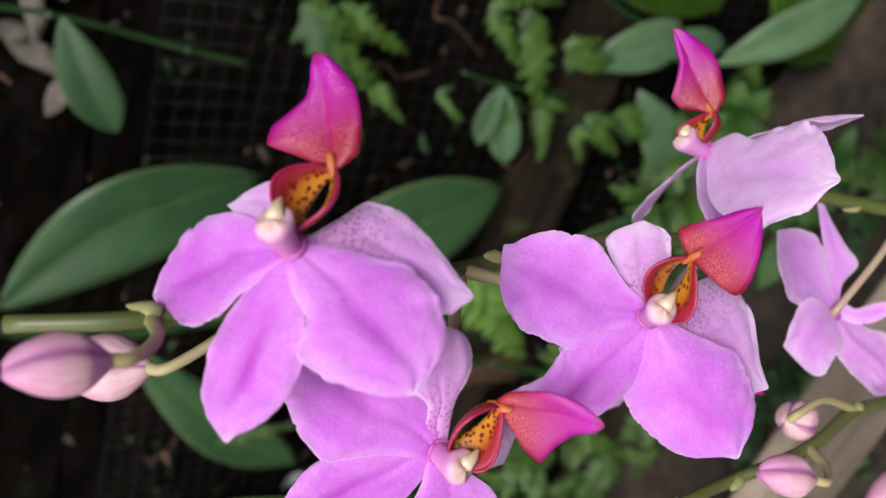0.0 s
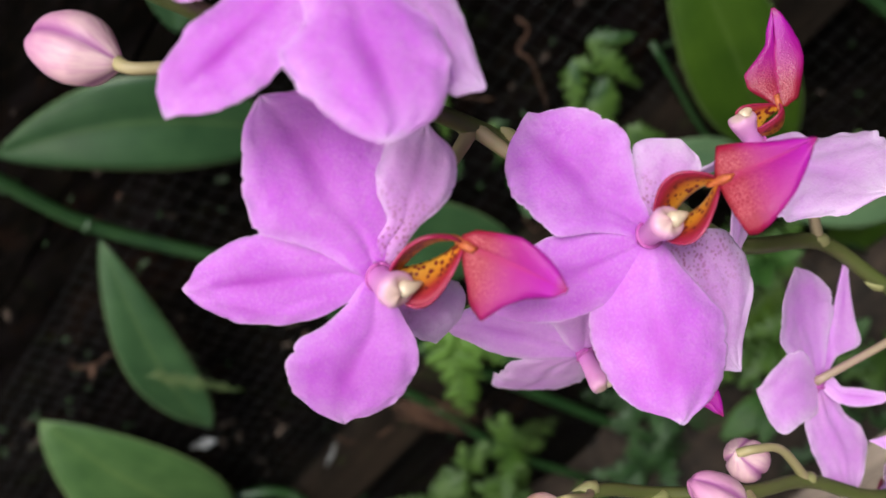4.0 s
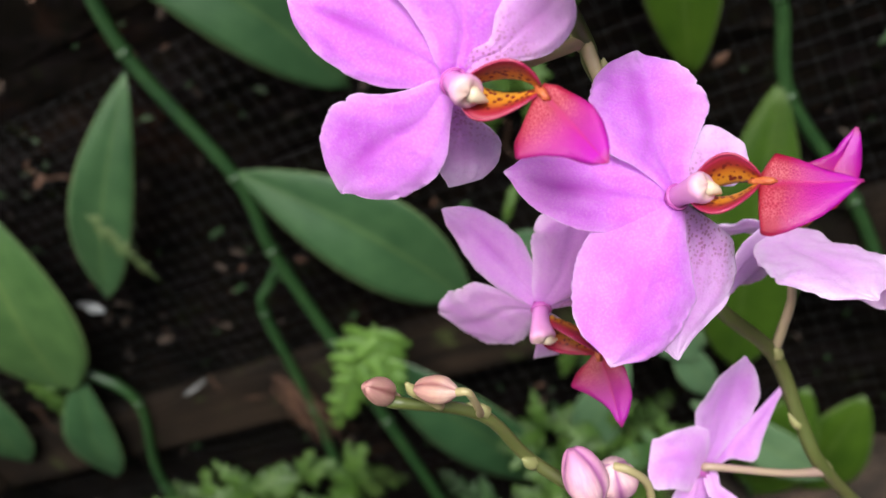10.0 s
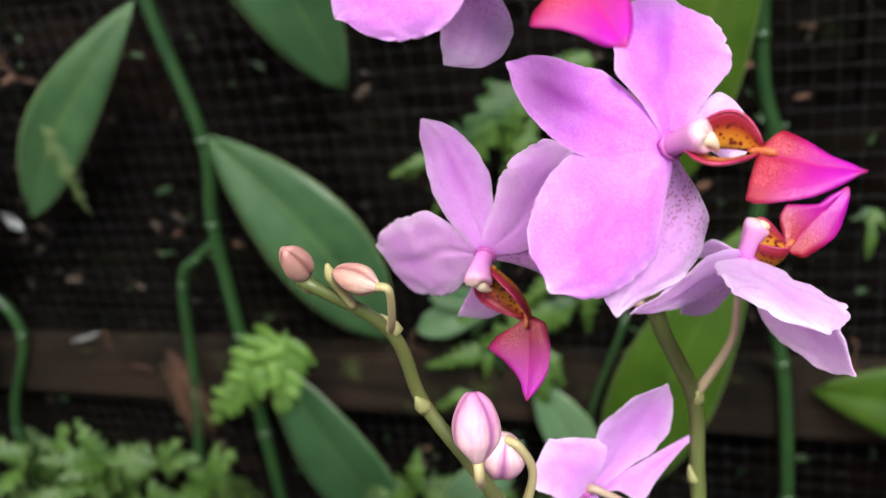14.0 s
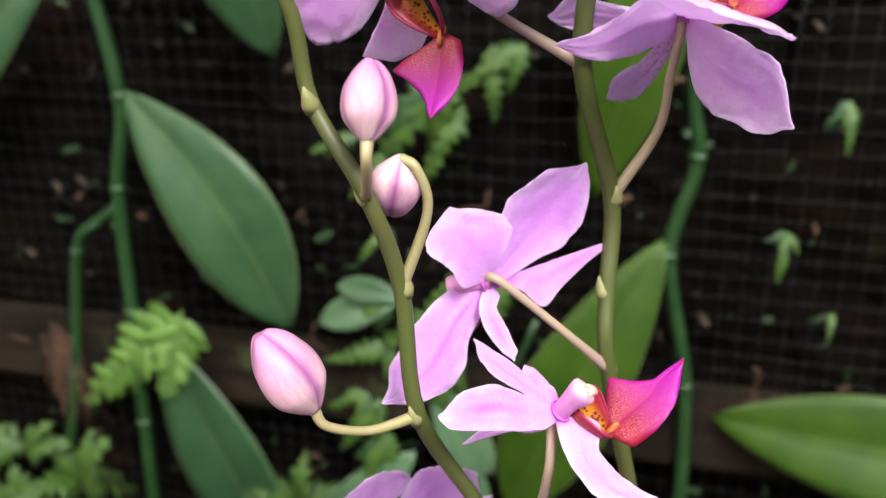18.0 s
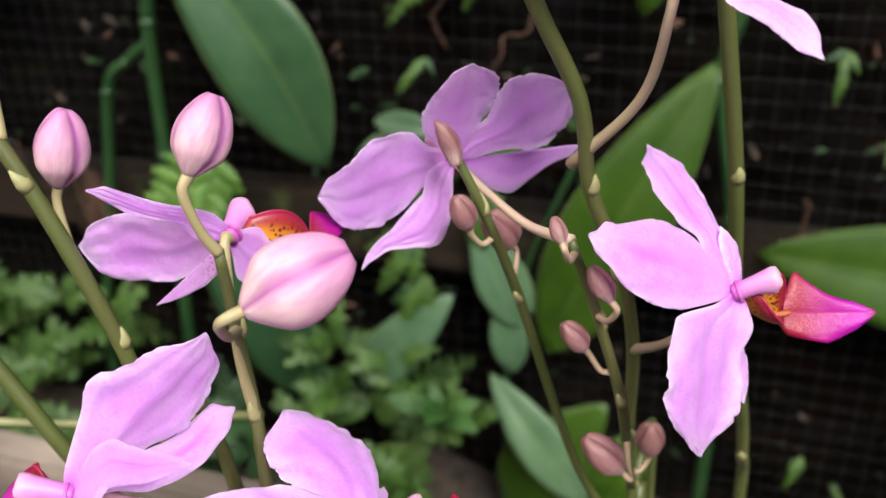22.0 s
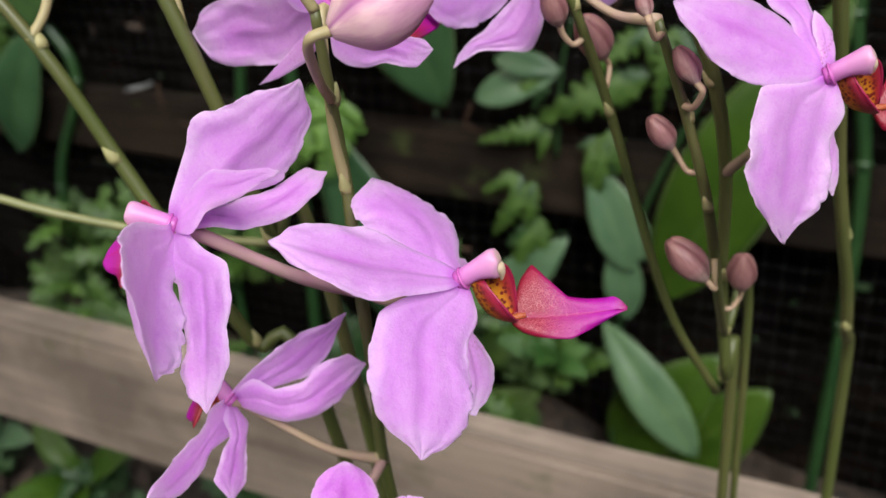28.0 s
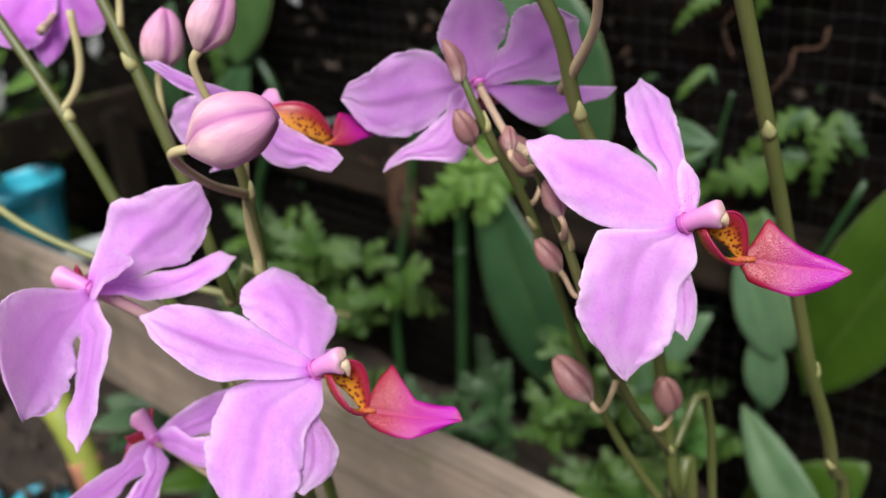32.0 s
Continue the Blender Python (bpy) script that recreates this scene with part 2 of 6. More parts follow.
pink_stalk_mat = simple("pink_pedicel", (0.46, 0.25, 0.30), (0.44, 0.33, 0.25), 60, 0.5, 0.15, 0.0004)
pale_stalk_mat = simple("pale_pedicel", (0.25, 0.24, 0.085), (0.36, 0.29, 0.16), 60, 0.5, 0.15, 0.0004)
spike_mat = simple("flower_spike", (0.062, 0.086, 0.018), (0.100, 0.098, 0.034), 45, 0.45, 0.2, 0.0004, (1, 1, 0.4))
branch_mat = simple("pale_green_branch", (0.13, 0.15, 0.05), (0.22, 0.225, 0.095), 70, 0.5, 0.2, 0.0004)
bract_mat = simple("dry_bract", (0.20, 0.21, 0.075), (0.34, 0.31, 0.14), 90, 0.6, 0.2, 0.0004)


def bud_material(name, base, streak, tip, deep=(0.38, 0.06, 0.30)):
    m, nt, b = material(name)
    u, v = split_uv(nt)
    col = ramp(nt, u, [(0.0, tuple(0.5 * c + 0.5 * d for c, d in zip(base, (0.78, 0.66, 0.56)))), (0.4, base), (1.0, tip)])
    n = noise_at(nt, coords(nt, (4, 26, 1), uv=True), 1.0, 4)
    col = mixed(nt, maths(nt, "MULTIPLY", ramp(nt, n, [(0.4, (0, 0, 0)), (0.65, (1, 1, 1))]), 0.6), col, streak)
    seam = ramp(nt, maths(nt, "ABSOLUTE", maths(nt, "SUBTRACT", maths(nt, "FRACT", maths(nt, "MULTIPLY", v, 3.0)), 0.5)), [(0.0, (1, 1, 1)), (0.05, (0.7, 0.7, 0.7)), (0.16, (0, 0, 0))])
    col = mixed(nt, maths(nt, "MULTIPLY", seam, 0.85), col, deep)
    nt.links.new(col, b.inputs["Base Color"])
    b.inputs["Roughness"].default_value = 0.5
    bump(nt, b, n, 0.3, 0.0006)
    see_through(nt, b, col, 0.12)
    return m


bud_mat = bud_material("orchid_bud", (0.64, 0.39, 0.44), (0.51, 0.22, 0.37), (0.53, 0.21, 0.40), (0.30, 0.06, 0.26))
young_stalk_mat = simple("young_bud_stalk", (0.26, 0.20, 0.10), (0.38, 0.26, 0.18), 90, 0.55, 0.2, 0.0004)
young_bud_mat = bud_material("young_orchid_bud", (0.27, 0.135, 0.13), (0.19, 0.075, 0.085), (0.26, 0.13, 0.11), (0.14, 0.045, 0.05))
tip_bud_mat = bud_material("tip_orchid_bud", (0.44, 0.27, 0.20), (0.40, 0.17, 0.17), (0.40, 0.21, 0.18), (0.20, 0.06, 0.06))


def leaf_material(name, dark, light, gloss, rib):
    m, nt, b = material(name)
    u, v = split_uv(nt)
    across = maths(nt, "ABSOLUTE", maths(nt, "SUBTRACT", v, 0.5))
    n = noise_at(nt, coords(nt), 30, 4)
    line = noise_at(nt, coords(nt, (1.5, 60, 1), uv=True), 1.0, 3)
    f = maths(nt, "ADD", maths(nt, "MULTIPLY", n, 0.6), maths(nt, "MULTIPLY", line, 0.4))
    col = ramp(nt, f, [(0.35, dark), (0.65, light)])
    col = mixed(nt, maths(nt, "MULTIPLY", ramp(nt, across, [(0.0, (1, 1, 1)), (0.03, (0, 0, 0))]), rib), col, (0.16, 0.22, 0.07))
    col = mixed(nt, ramp(nt, across, [(0.475, (0, 0, 0)), (0.5, (0.6, 0.6, 0.6))]), col, (0.20, 0.26, 0.12))
    info = nt.nodes.new("ShaderNodeObjectInfo")
    col = mixed(nt, 1.0, col, ramp(nt, info.outputs["Random"], [(0.0, (0.8, 0.85, 0.8)), (1.0, (1.15, 1.1, 1.0))]), "MULTIPLY")
    nt.links.new(col, b.inputs["Base Color"])
    b.inputs["Roughness"].default_value = gloss
    b.inputs["Specular IOR Level"].default_value = 0.32
    bump(nt, b, f, 0.25, 0.001)
    see_through(nt, b, col, 0.18)
    return m


vine_leaf_mat = leaf_material("vine_leaf", (0.018, 0.054, 0.022), (0.038, 0.090, 0.038), 0.40, 0.22)
pale_leaf_mat = leaf_material("pale_leaf", (0.052, 0.108, 0.056), (0.095, 0.165, 0.090), 0.34, 0.3)
# lighter than the other vine leaves: its pale sheen is put into the colour
broad_sheen_leaf_mat = leaf_material("broad_sheen_leaf", (0.036, 0.088, 0.028), (0.070, 0.142, 0.048), 0.36, 0.3)
bright_leaf_mat = leaf_material("bright_leaf", (0.022, 0.058, 0.004), (0.046, 0.096, 0.008), 0.44, 0.18)
herb_leaf_mat = leaf_material("herb_leaf", (0.015, 0.054, 0.010), (0.037, 0.102, 0.018), 0.55, 0.3)
vine_mat = simple("vine_stem", (0.007, 0.030, 0.008), (0.019, 0.054, 0.014), 40, 0.4, 0.15, 0.001)
fern_mat = simple("fern_green", (0.020, 0.056, 0.007), (0.058, 0.122, 0.016), 60, 0.55, 0.2, 0.0008, through_light=0.25)
lobed_mat = simple("yellow_green_lobed_leaf", (0.055, 0.13, 0.018), (0.11, 0.225, 0.036), 40, 0.5, 0.2, 0.0008, through_light=0.3)
pale_fern_mat = simple("pale_fern", (0.06, 0.11, 0.026), (0.12, 0.17, 0.06), 60, 0.6, 0.2, 0.0008, through_light=0.2)
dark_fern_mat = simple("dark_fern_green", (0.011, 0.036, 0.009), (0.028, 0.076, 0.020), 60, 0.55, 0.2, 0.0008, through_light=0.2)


def wood_material(name, dark, light, grain=(1.2, 40, 40), wet=0.75, rot=0.0):
    m, nt, b = material(name)
    vec = coords(nt, grain)
    g = noise_at(nt, vec, 3.0, 8, 0.65)
    stain = noise_at(nt, coords(nt), 7.0, 4)
    col = ramp(nt, g, [(0.32, dark), (0.70, light)])
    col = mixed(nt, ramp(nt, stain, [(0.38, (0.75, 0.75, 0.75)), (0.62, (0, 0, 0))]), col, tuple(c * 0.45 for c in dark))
    moss = noise_at(nt, coords(nt), 24.0, 5)
    col = mixed(nt, ramp(nt, moss, [(0.60, (0, 0, 0)), (0.74, (0.5, 0.5, 0.5))]), col, (0.012, 0.016, 0.006) if rot else (0.05, 0.07, 0.02))
    height = g
    if rot:
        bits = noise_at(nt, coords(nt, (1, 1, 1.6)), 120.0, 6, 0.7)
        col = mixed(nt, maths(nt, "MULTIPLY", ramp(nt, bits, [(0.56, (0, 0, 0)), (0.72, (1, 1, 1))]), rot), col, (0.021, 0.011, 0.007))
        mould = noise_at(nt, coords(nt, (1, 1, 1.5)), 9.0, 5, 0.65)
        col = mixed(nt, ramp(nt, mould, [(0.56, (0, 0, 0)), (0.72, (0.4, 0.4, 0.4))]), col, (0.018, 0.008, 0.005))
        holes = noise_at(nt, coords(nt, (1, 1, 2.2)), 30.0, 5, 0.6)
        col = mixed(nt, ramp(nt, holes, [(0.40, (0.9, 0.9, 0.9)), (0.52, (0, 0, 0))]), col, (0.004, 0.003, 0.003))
        height = maths(nt, "ADD", maths(nt, "MULTIPLY", bits, 0.5), maths(nt, "ADD", g, holes))
    nt.links.new(col, b.inputs["Base Color"])
    b.inputs["Roughness"].default_value = wet
    b.inputs["Specular IOR Level"].default_value = 0.02 if rot else 0.12
    bump(nt, b, height, 0.7, 0.003)
    return m


# rotten timber, near black: the shade it stands in is put into the colour
shaded_wall_wood = wood_material("shaded_rotten_board", (0.0012, 0.0012, 0.0009), (0.0062, 0.0048, 0.0034), (2.5, 26, 26), 0.85, 0.5)
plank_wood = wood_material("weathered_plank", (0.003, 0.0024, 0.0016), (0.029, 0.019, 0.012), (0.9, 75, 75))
rail_wood = wood_material("grey_rail_wood", (0.15, 0.122, 0.098), (0.34, 0.278, 0.222), (1.0, 28, 28), 0.8)
soil_mat = simple("dark_soil", (0.008, 0.006, 0.004), (0.045, 0.03, 0.02), 45, 0.98, 0.9, 0.01)
# grey wire coloured almost black, so that its dimness in shade is painted
shaded_wire_mat = simple("shaded_grey_wire", (0.003, 0.0038, 0.004), (0.015, 0.018, 0.019), 200, 0.5, 0.1, 0.0003)
debris_mat = simple("dry_debris", (0.018, 0.011, 0.007), (0.060, 0.040, 0.027), 60, 0.9, 0.5, 0.002)
root_mat = simple("brown_root", (0.045, 0.020, 0.011), (0.105, 0.052, 0.028), 70, 0.8, 0.4, 0.001)
pale_patch_mat = simple("pale_patch", (0.05, 0.042, 0.034), (0.11, 0.095, 0.078), 70, 0.85, 0.4, 0.001)
shard_mat = simple("pale_shard", (0.06, 0.065, 0.065), (0.24, 0.25, 0.25), 50, 0.3, 0.3, 0.001)
blue_mat = simple("blue_plastic", (0.02, 0.30, 0.42), (0.05, 0.40, 0.52), 12, 0.35, 0.05, 0.0005)
white_mat = simple("white_plastic", (0.34, 0.37, 0.38), (0.48, 0.50, 0.50), 12, 0.35, 0.05, 0.0005)
yellow_stem_mat = simple("yellow_green_stem", (0.14, 0.20, 0.03), (0.30, 0.31, 0.06), 20, 0.5, 0.15, 0.001)
# dark colour for the added walls out of view
unseen_wall_mat = simple("unseen_dark_wall", (0.02, 0.03, 0.015), (0.06, 0.08, 0.04), 8, 0.9, 0.4, 0.004)
clay_mat = simple("clay_pot", (0.22, 0.09, 0.05), (0.34, 0.15, 0.085), 30, 0.85, 0.3, 0.001)


# ---- mesh helpers ----
def unit(v):
    v = np.asarray(v, float)
    return v / (np.linalg.norm(v) + 1e-12)


def mesh_from(name, verts, faces, mat, uvs=None, smooth=True):
    me = bpy.data.meshes.new(name)
    me.from_pydata([tuple(map(float, p)) for p in verts], [], faces)
    if uvs is not None:
        layer = me.uv_layers.new(name="UVMap")
        idx = np.zeros(len(me.loops), dtype=np.int32)
        me.loops.foreach_get("vertex_index", idx)
        layer.data.foreach_set("uv", np.asarray(uvs, dtype=np.float32)[idx].ravel())
    me.materials.append(mat)
    if smooth:
        me.polygons.foreach_set("use_smooth", [True] * len(me.polygons))
    me.update()
    return me


def part(name, me, parent, label=""):
    ob = new(name, me)
    ob.parent = parent
    return tagged(ob, label) if label else ob


def thing(name, at, label, category, group="", kind=""):
    ob = new(name)
    ob.location = at
    ob.empty_display_size = 0.01
    return tagged(ob, label, category, group, kind)


def sheet(grid, thick, us=None, vs=None):
    """A closed thin body round a grid of points (nu, nv, 3): vertices, faces, uvs."""
    nu, nv = grid.shape[:2]
    du, dv = np.gradient(grid, axis=0), np.gradient(grid, axis=1)
    n = np.cross(du, dv)
    n /= np.linalg.norm(n, axis=2, keepdims=True) + 1e-12
    uu, vv = np.meshgrid(np.linspace(0, 1, nu) if us is None else us, np.linspace(0, 1, nv) if vs is None else vs, indexing="ij")
    rim = np.clip(np.minimum(np.minimum(vv, 1 - vv) * 8, (1 - uu) * 10), 0.15, 1)[..., None]
    top, low = grid + n * thick * rim, grid - n * thick * rim
    verts = np.concatenate([top.reshape(-1, 3), low.reshape(-1, 3)])
    uvs = np.concatenate([np.stack([uu, vv], -1).reshape(-1, 2)] * 2)
    k, faces = nu * nv, []
    at = lambda i, j: i * nv + j
    for i in range(nu - 1):
        for j in range(nv - 1):
            faces.append((at(i, j), at(i + 1, j), at(i + 1, j + 1), at(i, j + 1)))
            faces.append((k + at(i, j + 1), k + at(i + 1, j + 1), k + at(i + 1, j), k + at(i, j)))
    ring = [at(0, j) for j in range(nv)] + [at(i, nv - 1) for i in range(1, nu)] + [at(nu - 1, j) for j in range(nv - 2, -1, -1)] + [at(i, 0) for i in range(nu - 2, 0, -1)]
    for a, b in zip(ring, ring[1:] + ring[:1]):
        faces.append((a, b, k + b, k + a))
    return verts, faces, uvs


def smooth_line(points, per=6):
    p = [np.asarray(q, float) for q in points]
    p = [2 * p[0] - p[1]] + p + [2 * p[-1] - p[-2]]
    out = []
    for i in range(1, len(p) - 2):
        for s in range(per):
            t = s / per
            out.append(0.5 * (2 * p[i] + (p[i + 1] - p[i - 1]) * t + (2 * p[i - 1] - 5 * p[i] + 4 * p[i + 1] - p[i + 2]) * t * t + (3 * p[i] - p[i - 1] - 3 * p[i + 1] + p[i + 2]) * t ** 3))
    return np.array(out + [p[-2]])


def tube(points, radii, sides=8):
    """A closed round body along a line: vertices, faces, uvs."""
    pts = np.asarray(points, float)
    n = len(pts)
    r = np.interp(np.linspace(0, 1, n), np.linspace(0, 1, len(np.atleast_1d(radii))), np.atleast_1d(radii))
    tang = np.gradient(pts, axis=0)
    side = unit(np.cross(tang[0], (0.3, 0.9, 0.2)))
    verts, uvs, faces = [], [], []
    for i in range(n):
        t = unit(tang[i])
        side = unit(side - t * (side @ t))
        up = np.cross(t, side)
        for j in range(sides):
            a = 2 * math.pi * j / sides
            verts.append(pts[i] + r[i] * (math.cos(a) * side + math.sin(a) * up))
            uvs.append((i / (n - 1), j / sides))
    for i in range(n - 1):
        for j in range(sides):
            k = (j + 1) % sides
            faces.append((i * sides + j, i * sides + k, (i + 1) * sides + k, (i + 1) * sides + j))
    faces.append(tuple(range(sides))[::-1])
    faces.append(tuple((n - 1) * sides + j for j in range(sides)))
    return verts, faces, uvs


def joined(bodies):
    verts, faces, uvs = [], [], []
    for v, f, u in bodies:
        k = len(verts)
        verts.extend(v)
        uvs.extend(u)
        faces.extend([tuple(i + k for i in q) for q in f])
    return verts, faces, uvs


def box(lo, hi, bevel=0.002):
    bm = bmesh.new()
    bmesh.ops.create_cube(bm, size=1.0)
    for v in bm.verts:
        v.co = Vector([lo[i] + (v.co[i] + 0.5) * (hi[i] - lo[i]) for i in range(3)])
    if bevel:
        bmesh.ops.bevel(bm, geom=bm.edges[:], offset=bevel, segments=2, affect="EDGES")
    return bm


def bm_mesh(name, bm, mat):
    me = bpy.data.meshes.new(name)
    bm.to_mesh(me)
    bm.free()
    me.materials.append(mat)
    return me


# ---- orchid flowers ----
STATIONS = (0.0, 0.08, 0.20, 0.35, 0.50, 0.65, 0.80, 0.90, 0.96, 1.0)


def rounded(u, at, values):
    """Smooth cubic through a few values, without overshoot."""
    x, y = np.asarray(at, float), np.asarray(values, float)
    h = np.diff(x)
    g = np.diff(y) / h
    m = np.zeros(len(x))
    for i in range(1, len(x) - 1):
        m[i] = 0 if g[i - 1] * g[i] <= 0 else 2 * g[i - 1] * g[i] / (g[i - 1] + g[i])
    m[0], m[-1] = g[0], g[-1]
    k = np.clip(np.searchsorted(x, u) - 1, 0, len(h) - 1)
    t = (u - x[k]) / h[k]
    return (2 * t ** 3 - 3 * t * t + 1) * y[k] + (t ** 3 - 2 * t * t + t) * h[k] * m[k] + (3 * t * t - 2 * t ** 3) * y[k + 1] + (t ** 3 - t * t) * h[k] * m[k + 1]


def tepal(tip, facing, kind, s1, s2, w1, w2, frill=1.0, arch=0.0):
    """A petal or sepal from the flower's heart (the origin) to its tip. s1, s2: the ways in which its two halves spread; w1, w2: their breadth along the midrib in hundredths of the length."""
    length = np.linalg.norm(tip)
    d = tip / length
    nu, nv = 56, 25
    q = np.linspace(0, 1, nu)
    u = 0.45 * q + 0.55 * np.sin(q * math.pi / 2)
    rng = np.random.default_rng(int(abs(tip[0] * 1e6 + tip[2] * 7e6)) % 99991)
    ph = rng.uniform(0, 6.28, 10)
    close = np.sqrt(np.clip((1 - u) / 0.06, 0, 1))
    least = (9, 14, 0, 0, 0, 0, 0, 0) if kind == "petal" else (7, 10, 0, 0, 0, 0, 0, 0)
    w1, w2 = np.maximum(w1, least), np.maximum(w2, least)
    halves = [np.maximum(rounded(u, STATIONS, (3.5, *w, w[-1] * 0.75)) * 0.01, 0.012) * close + 0.002 for w in (w1, w2)]
    s1, s2 = unit(s1), unit(s2)
    n = unit(np.cross(d, s1 - s2))
    n = n if n @ facing > 0 else -n
    bow, tipcurl = {"petal": (0.035, -0.03), "sepal": (0.0, -0.035), "spotted": (-0.05, -0.03)}[kind]
    tipcurl *= rng.uniform(0.2, 1.3)
    bow += arch
    crimp = {"petal": 1.0, "sepal": 0.5, "spotted": 0.6}[kind] * frill
    wide = 0.5 * (halves[0] + halves[1])
    lay = np.linspace(-1, 1, nv)
    lay = np.sign(lay) * (1 - (1 - abs(lay)) ** 1.25)
    grid = np.zeros((nu, nv, 3))
    for j, v in enumerate(lay):
        edge = abs(v) ** 3
        late = np.clip((u - 0.28) / 0.3, 0, 1)
        wave = np.array([noise.noise((5.5 * a + ph[0], 3.0 * v + ph[1], 0.0)) for a in u])
        small = np.array([noise.noise((17.0 * a + ph[2], 9.0 * v + ph[3], 4.0)) for a in u])
        notch = 1 + edge * late * crimp * (0.05 * np.array([noise.noise((11 * a + ph[4], 2.0 * np.sign(v), 7.0)) for a in u]) - 0.11 * np.clip(np.array([noise.noise((31 * a + ph[5], 3.0 * np.sign(v), 9.0)) for a in u]), 0, 1))
        # the midrib runs half way between both rims
        shift = 0.5 * (halves[0] - halves[1])
        lateral = wide * v * notch + shift
        place = np.where(lateral[:, None] > 0, np.outer(lateral, s1), np.outer(-lateral, s2)) * length
        mid = bow * np.sin(math.pi * u) + tipcurl * np.clip((u - 0.6) / 0.4, 0, 1) ** 2
        curl = wide * (0.13 * (abs(v) - v * v) - 0.10 * v * v * u)
        crease = -0.010 * np.exp(-(v / 0.10) ** 2) * np.sin(math.pi * np.clip(u * 1.05, 0, 1)) ** 0.8
        side_rib = -0.0015 * np.exp(-((abs(v) - 0.40 - 0.06 * np.sin(3 * u + ph[6])) / 0.07) ** 2) * np.sin(math.pi * u)
        ruffle = frill * edge * np.minimum(1, 3 * wide) * late * (0.042 * wave + 0.022 * small)
        lump = 0.009 * wave * np.minimum(1, 3 * u) + 0.0035 * small * np.minimum(1, 3 * u)
        fringe = crimp * u ** 8 * 0.012 * math.sin(9 * v + ph[7])
        grid[:, j] = length * (np.outer(u + fringe, d) + np.outer(mid + curl + crease + side_rib + ruffle + lump, n)) + place
    return sheet(grid, 0.00028, u, (lay + 1) / 2)


def lip_midlobe(lb, lt, lc, ld):
    lb, lt, lc, ld = (np.asarray(p, float) for p in (lb, lt, lc, ld))
    d = lt - lb
    foot = lb + 0.10 * d
    n = unit(np.cross(d, lc - ld))
    nu, nv = 40, 17
    u = np.linspace(0, 1, nu)
    at = [0, 0.05, 0.12, 0.18, 0.30, 0.45, 0.60, 0.75, 0.88, 0.96, 1.0]
    wide = np.interp(u, at, [0.22, 0.85, 1.02, 1.0, 0.93, 0.82, 0.68, 0.50, 0.30, 0.13, 0.03])
    waist = np.interp(u, at, [0.22, 0.88, 1.04, 0.97, 0.78, 0.59, 0.48, 0.38, 0.26, 0.13, 0.02])
    grid = np.zeros((nu, nv, 3))
    for j, v in enumerate(np.linspace(-1, 1, nv)):
        side, g = ((lc - foot), wide) if v > 0 else ((ld - foot), waist)
        mid = lb + np.outer(u, d)
        fold = 0.10 * np.linalg.norm(d) * (abs(v) - 0.5 * v * v) * g
        grid[:, j] = mid + np.outer(g * abs(v), side) + np.outer(fold + 0.03 * np.linalg.norm(d) * np.sin(5 * u + 2 * v) * abs(v), n)
    return sheet(grid, 0.0005)


def hood(a1, bend, length):
    """The column along a1, widening to a slanted mouth that opens towards bend."""
    side = unit(np.cross(a1, bend))
    up = -np.cross(side, a1)
    up = up if up @ bend < 0 else -up
    sides, rings = 28, []
    outer = [(q, r) for q, r in zip(np.linspace(-0.08, 1, 15), rounded(np.linspace(0, 1, 15), (0, 0.25, 0.5, 0.75, 0.92, 1), (21, 20, 21.5, 26, 29.5, 27)) * 1e-4)]
    inner = [(1.02, 0.0021), (1.035, 0.0016), (1.045, 0.0010), (1.05, 0.0003)]
    verts, uvs, faces = [], [], []
    for i, (q, r) in enumerate(outer + inner):
        late = np.clip((q - 0.45) / 0.55, 0, 1)
        for j in range(sides):
            a = 2 * math.pi * j / sides
            back = math.cos(a)
            slant = length * 0.10 * late * (back - 0.25 + 0.5 * max(0, -math.cos(3 * a)) * (back > -0.3))
            verts.append(a1 * (q * length + slant) + r * (0.94 * math.sin(a) * side + (1.0 + 0.10 * late) * back * up) + up * 0.0005 * math.sin(math.pi * np.clip(q, 0, 1)))
            uvs.append((min(1.0, i / 17.0), j / sides))
    n = len(outer) + len(inner)
    for i in range(n - 1):
        for j in range(sides):
            k = (j + 1) % sides
            faces.append((i * sides + j, i * sides + k, (i + 1) * sides + k, (i + 1) * sides + j))
    faces.append(tuple(range(sides))[::-1])
    faces.append(tuple((n - 1) * sides + j for j in range(sides)))
    return verts, faces, uvs


def side_lobe(foot, lb, out, rise, size):
    nu, nv = 14, 9
    u = np.linspace(0, 1, nu)
    path = np.outer(1 - u, foot) + np.outer(u, lb) + np.outer(np.sin(math.pi * u) ** 0.8, out)
    grid = np.zeros((nu, nv, 3))
    w = size * (0.35 + 0.65 * np.sin(math.pi * np.clip(u * 0.9 + 0.1, 0, 1)))
    spread = unit(0.76 * rise + 0.60 * unit(out))
    for j, v in enumerate(np.linspace(-0.65, 1, nv)):
        grid[:, j] = path + np.outer(w * v, spread) + np.outer(w * max(v, 0) ** 2 * 0.25, rise)
    return sheet(grid, 0.0004), tube(grid[:, -1], [0.0002, 0.0003, 0.0003, 0.0002], 8)


def facing_of(d, tips):
    c = np.asarray(d["c"])
    ax = unit(np.asarray(d["col"]) - c)
    m = np.array([unit(tip - c) for tip in tips])
    nrm = np.linalg.svd(m)[2][2]
    if nrm @ ax < 0:
        nrm = -nrm
    return unit(0.55 * ax + 0.45 * nrm)


TEPALS, LIPS = {}, {}


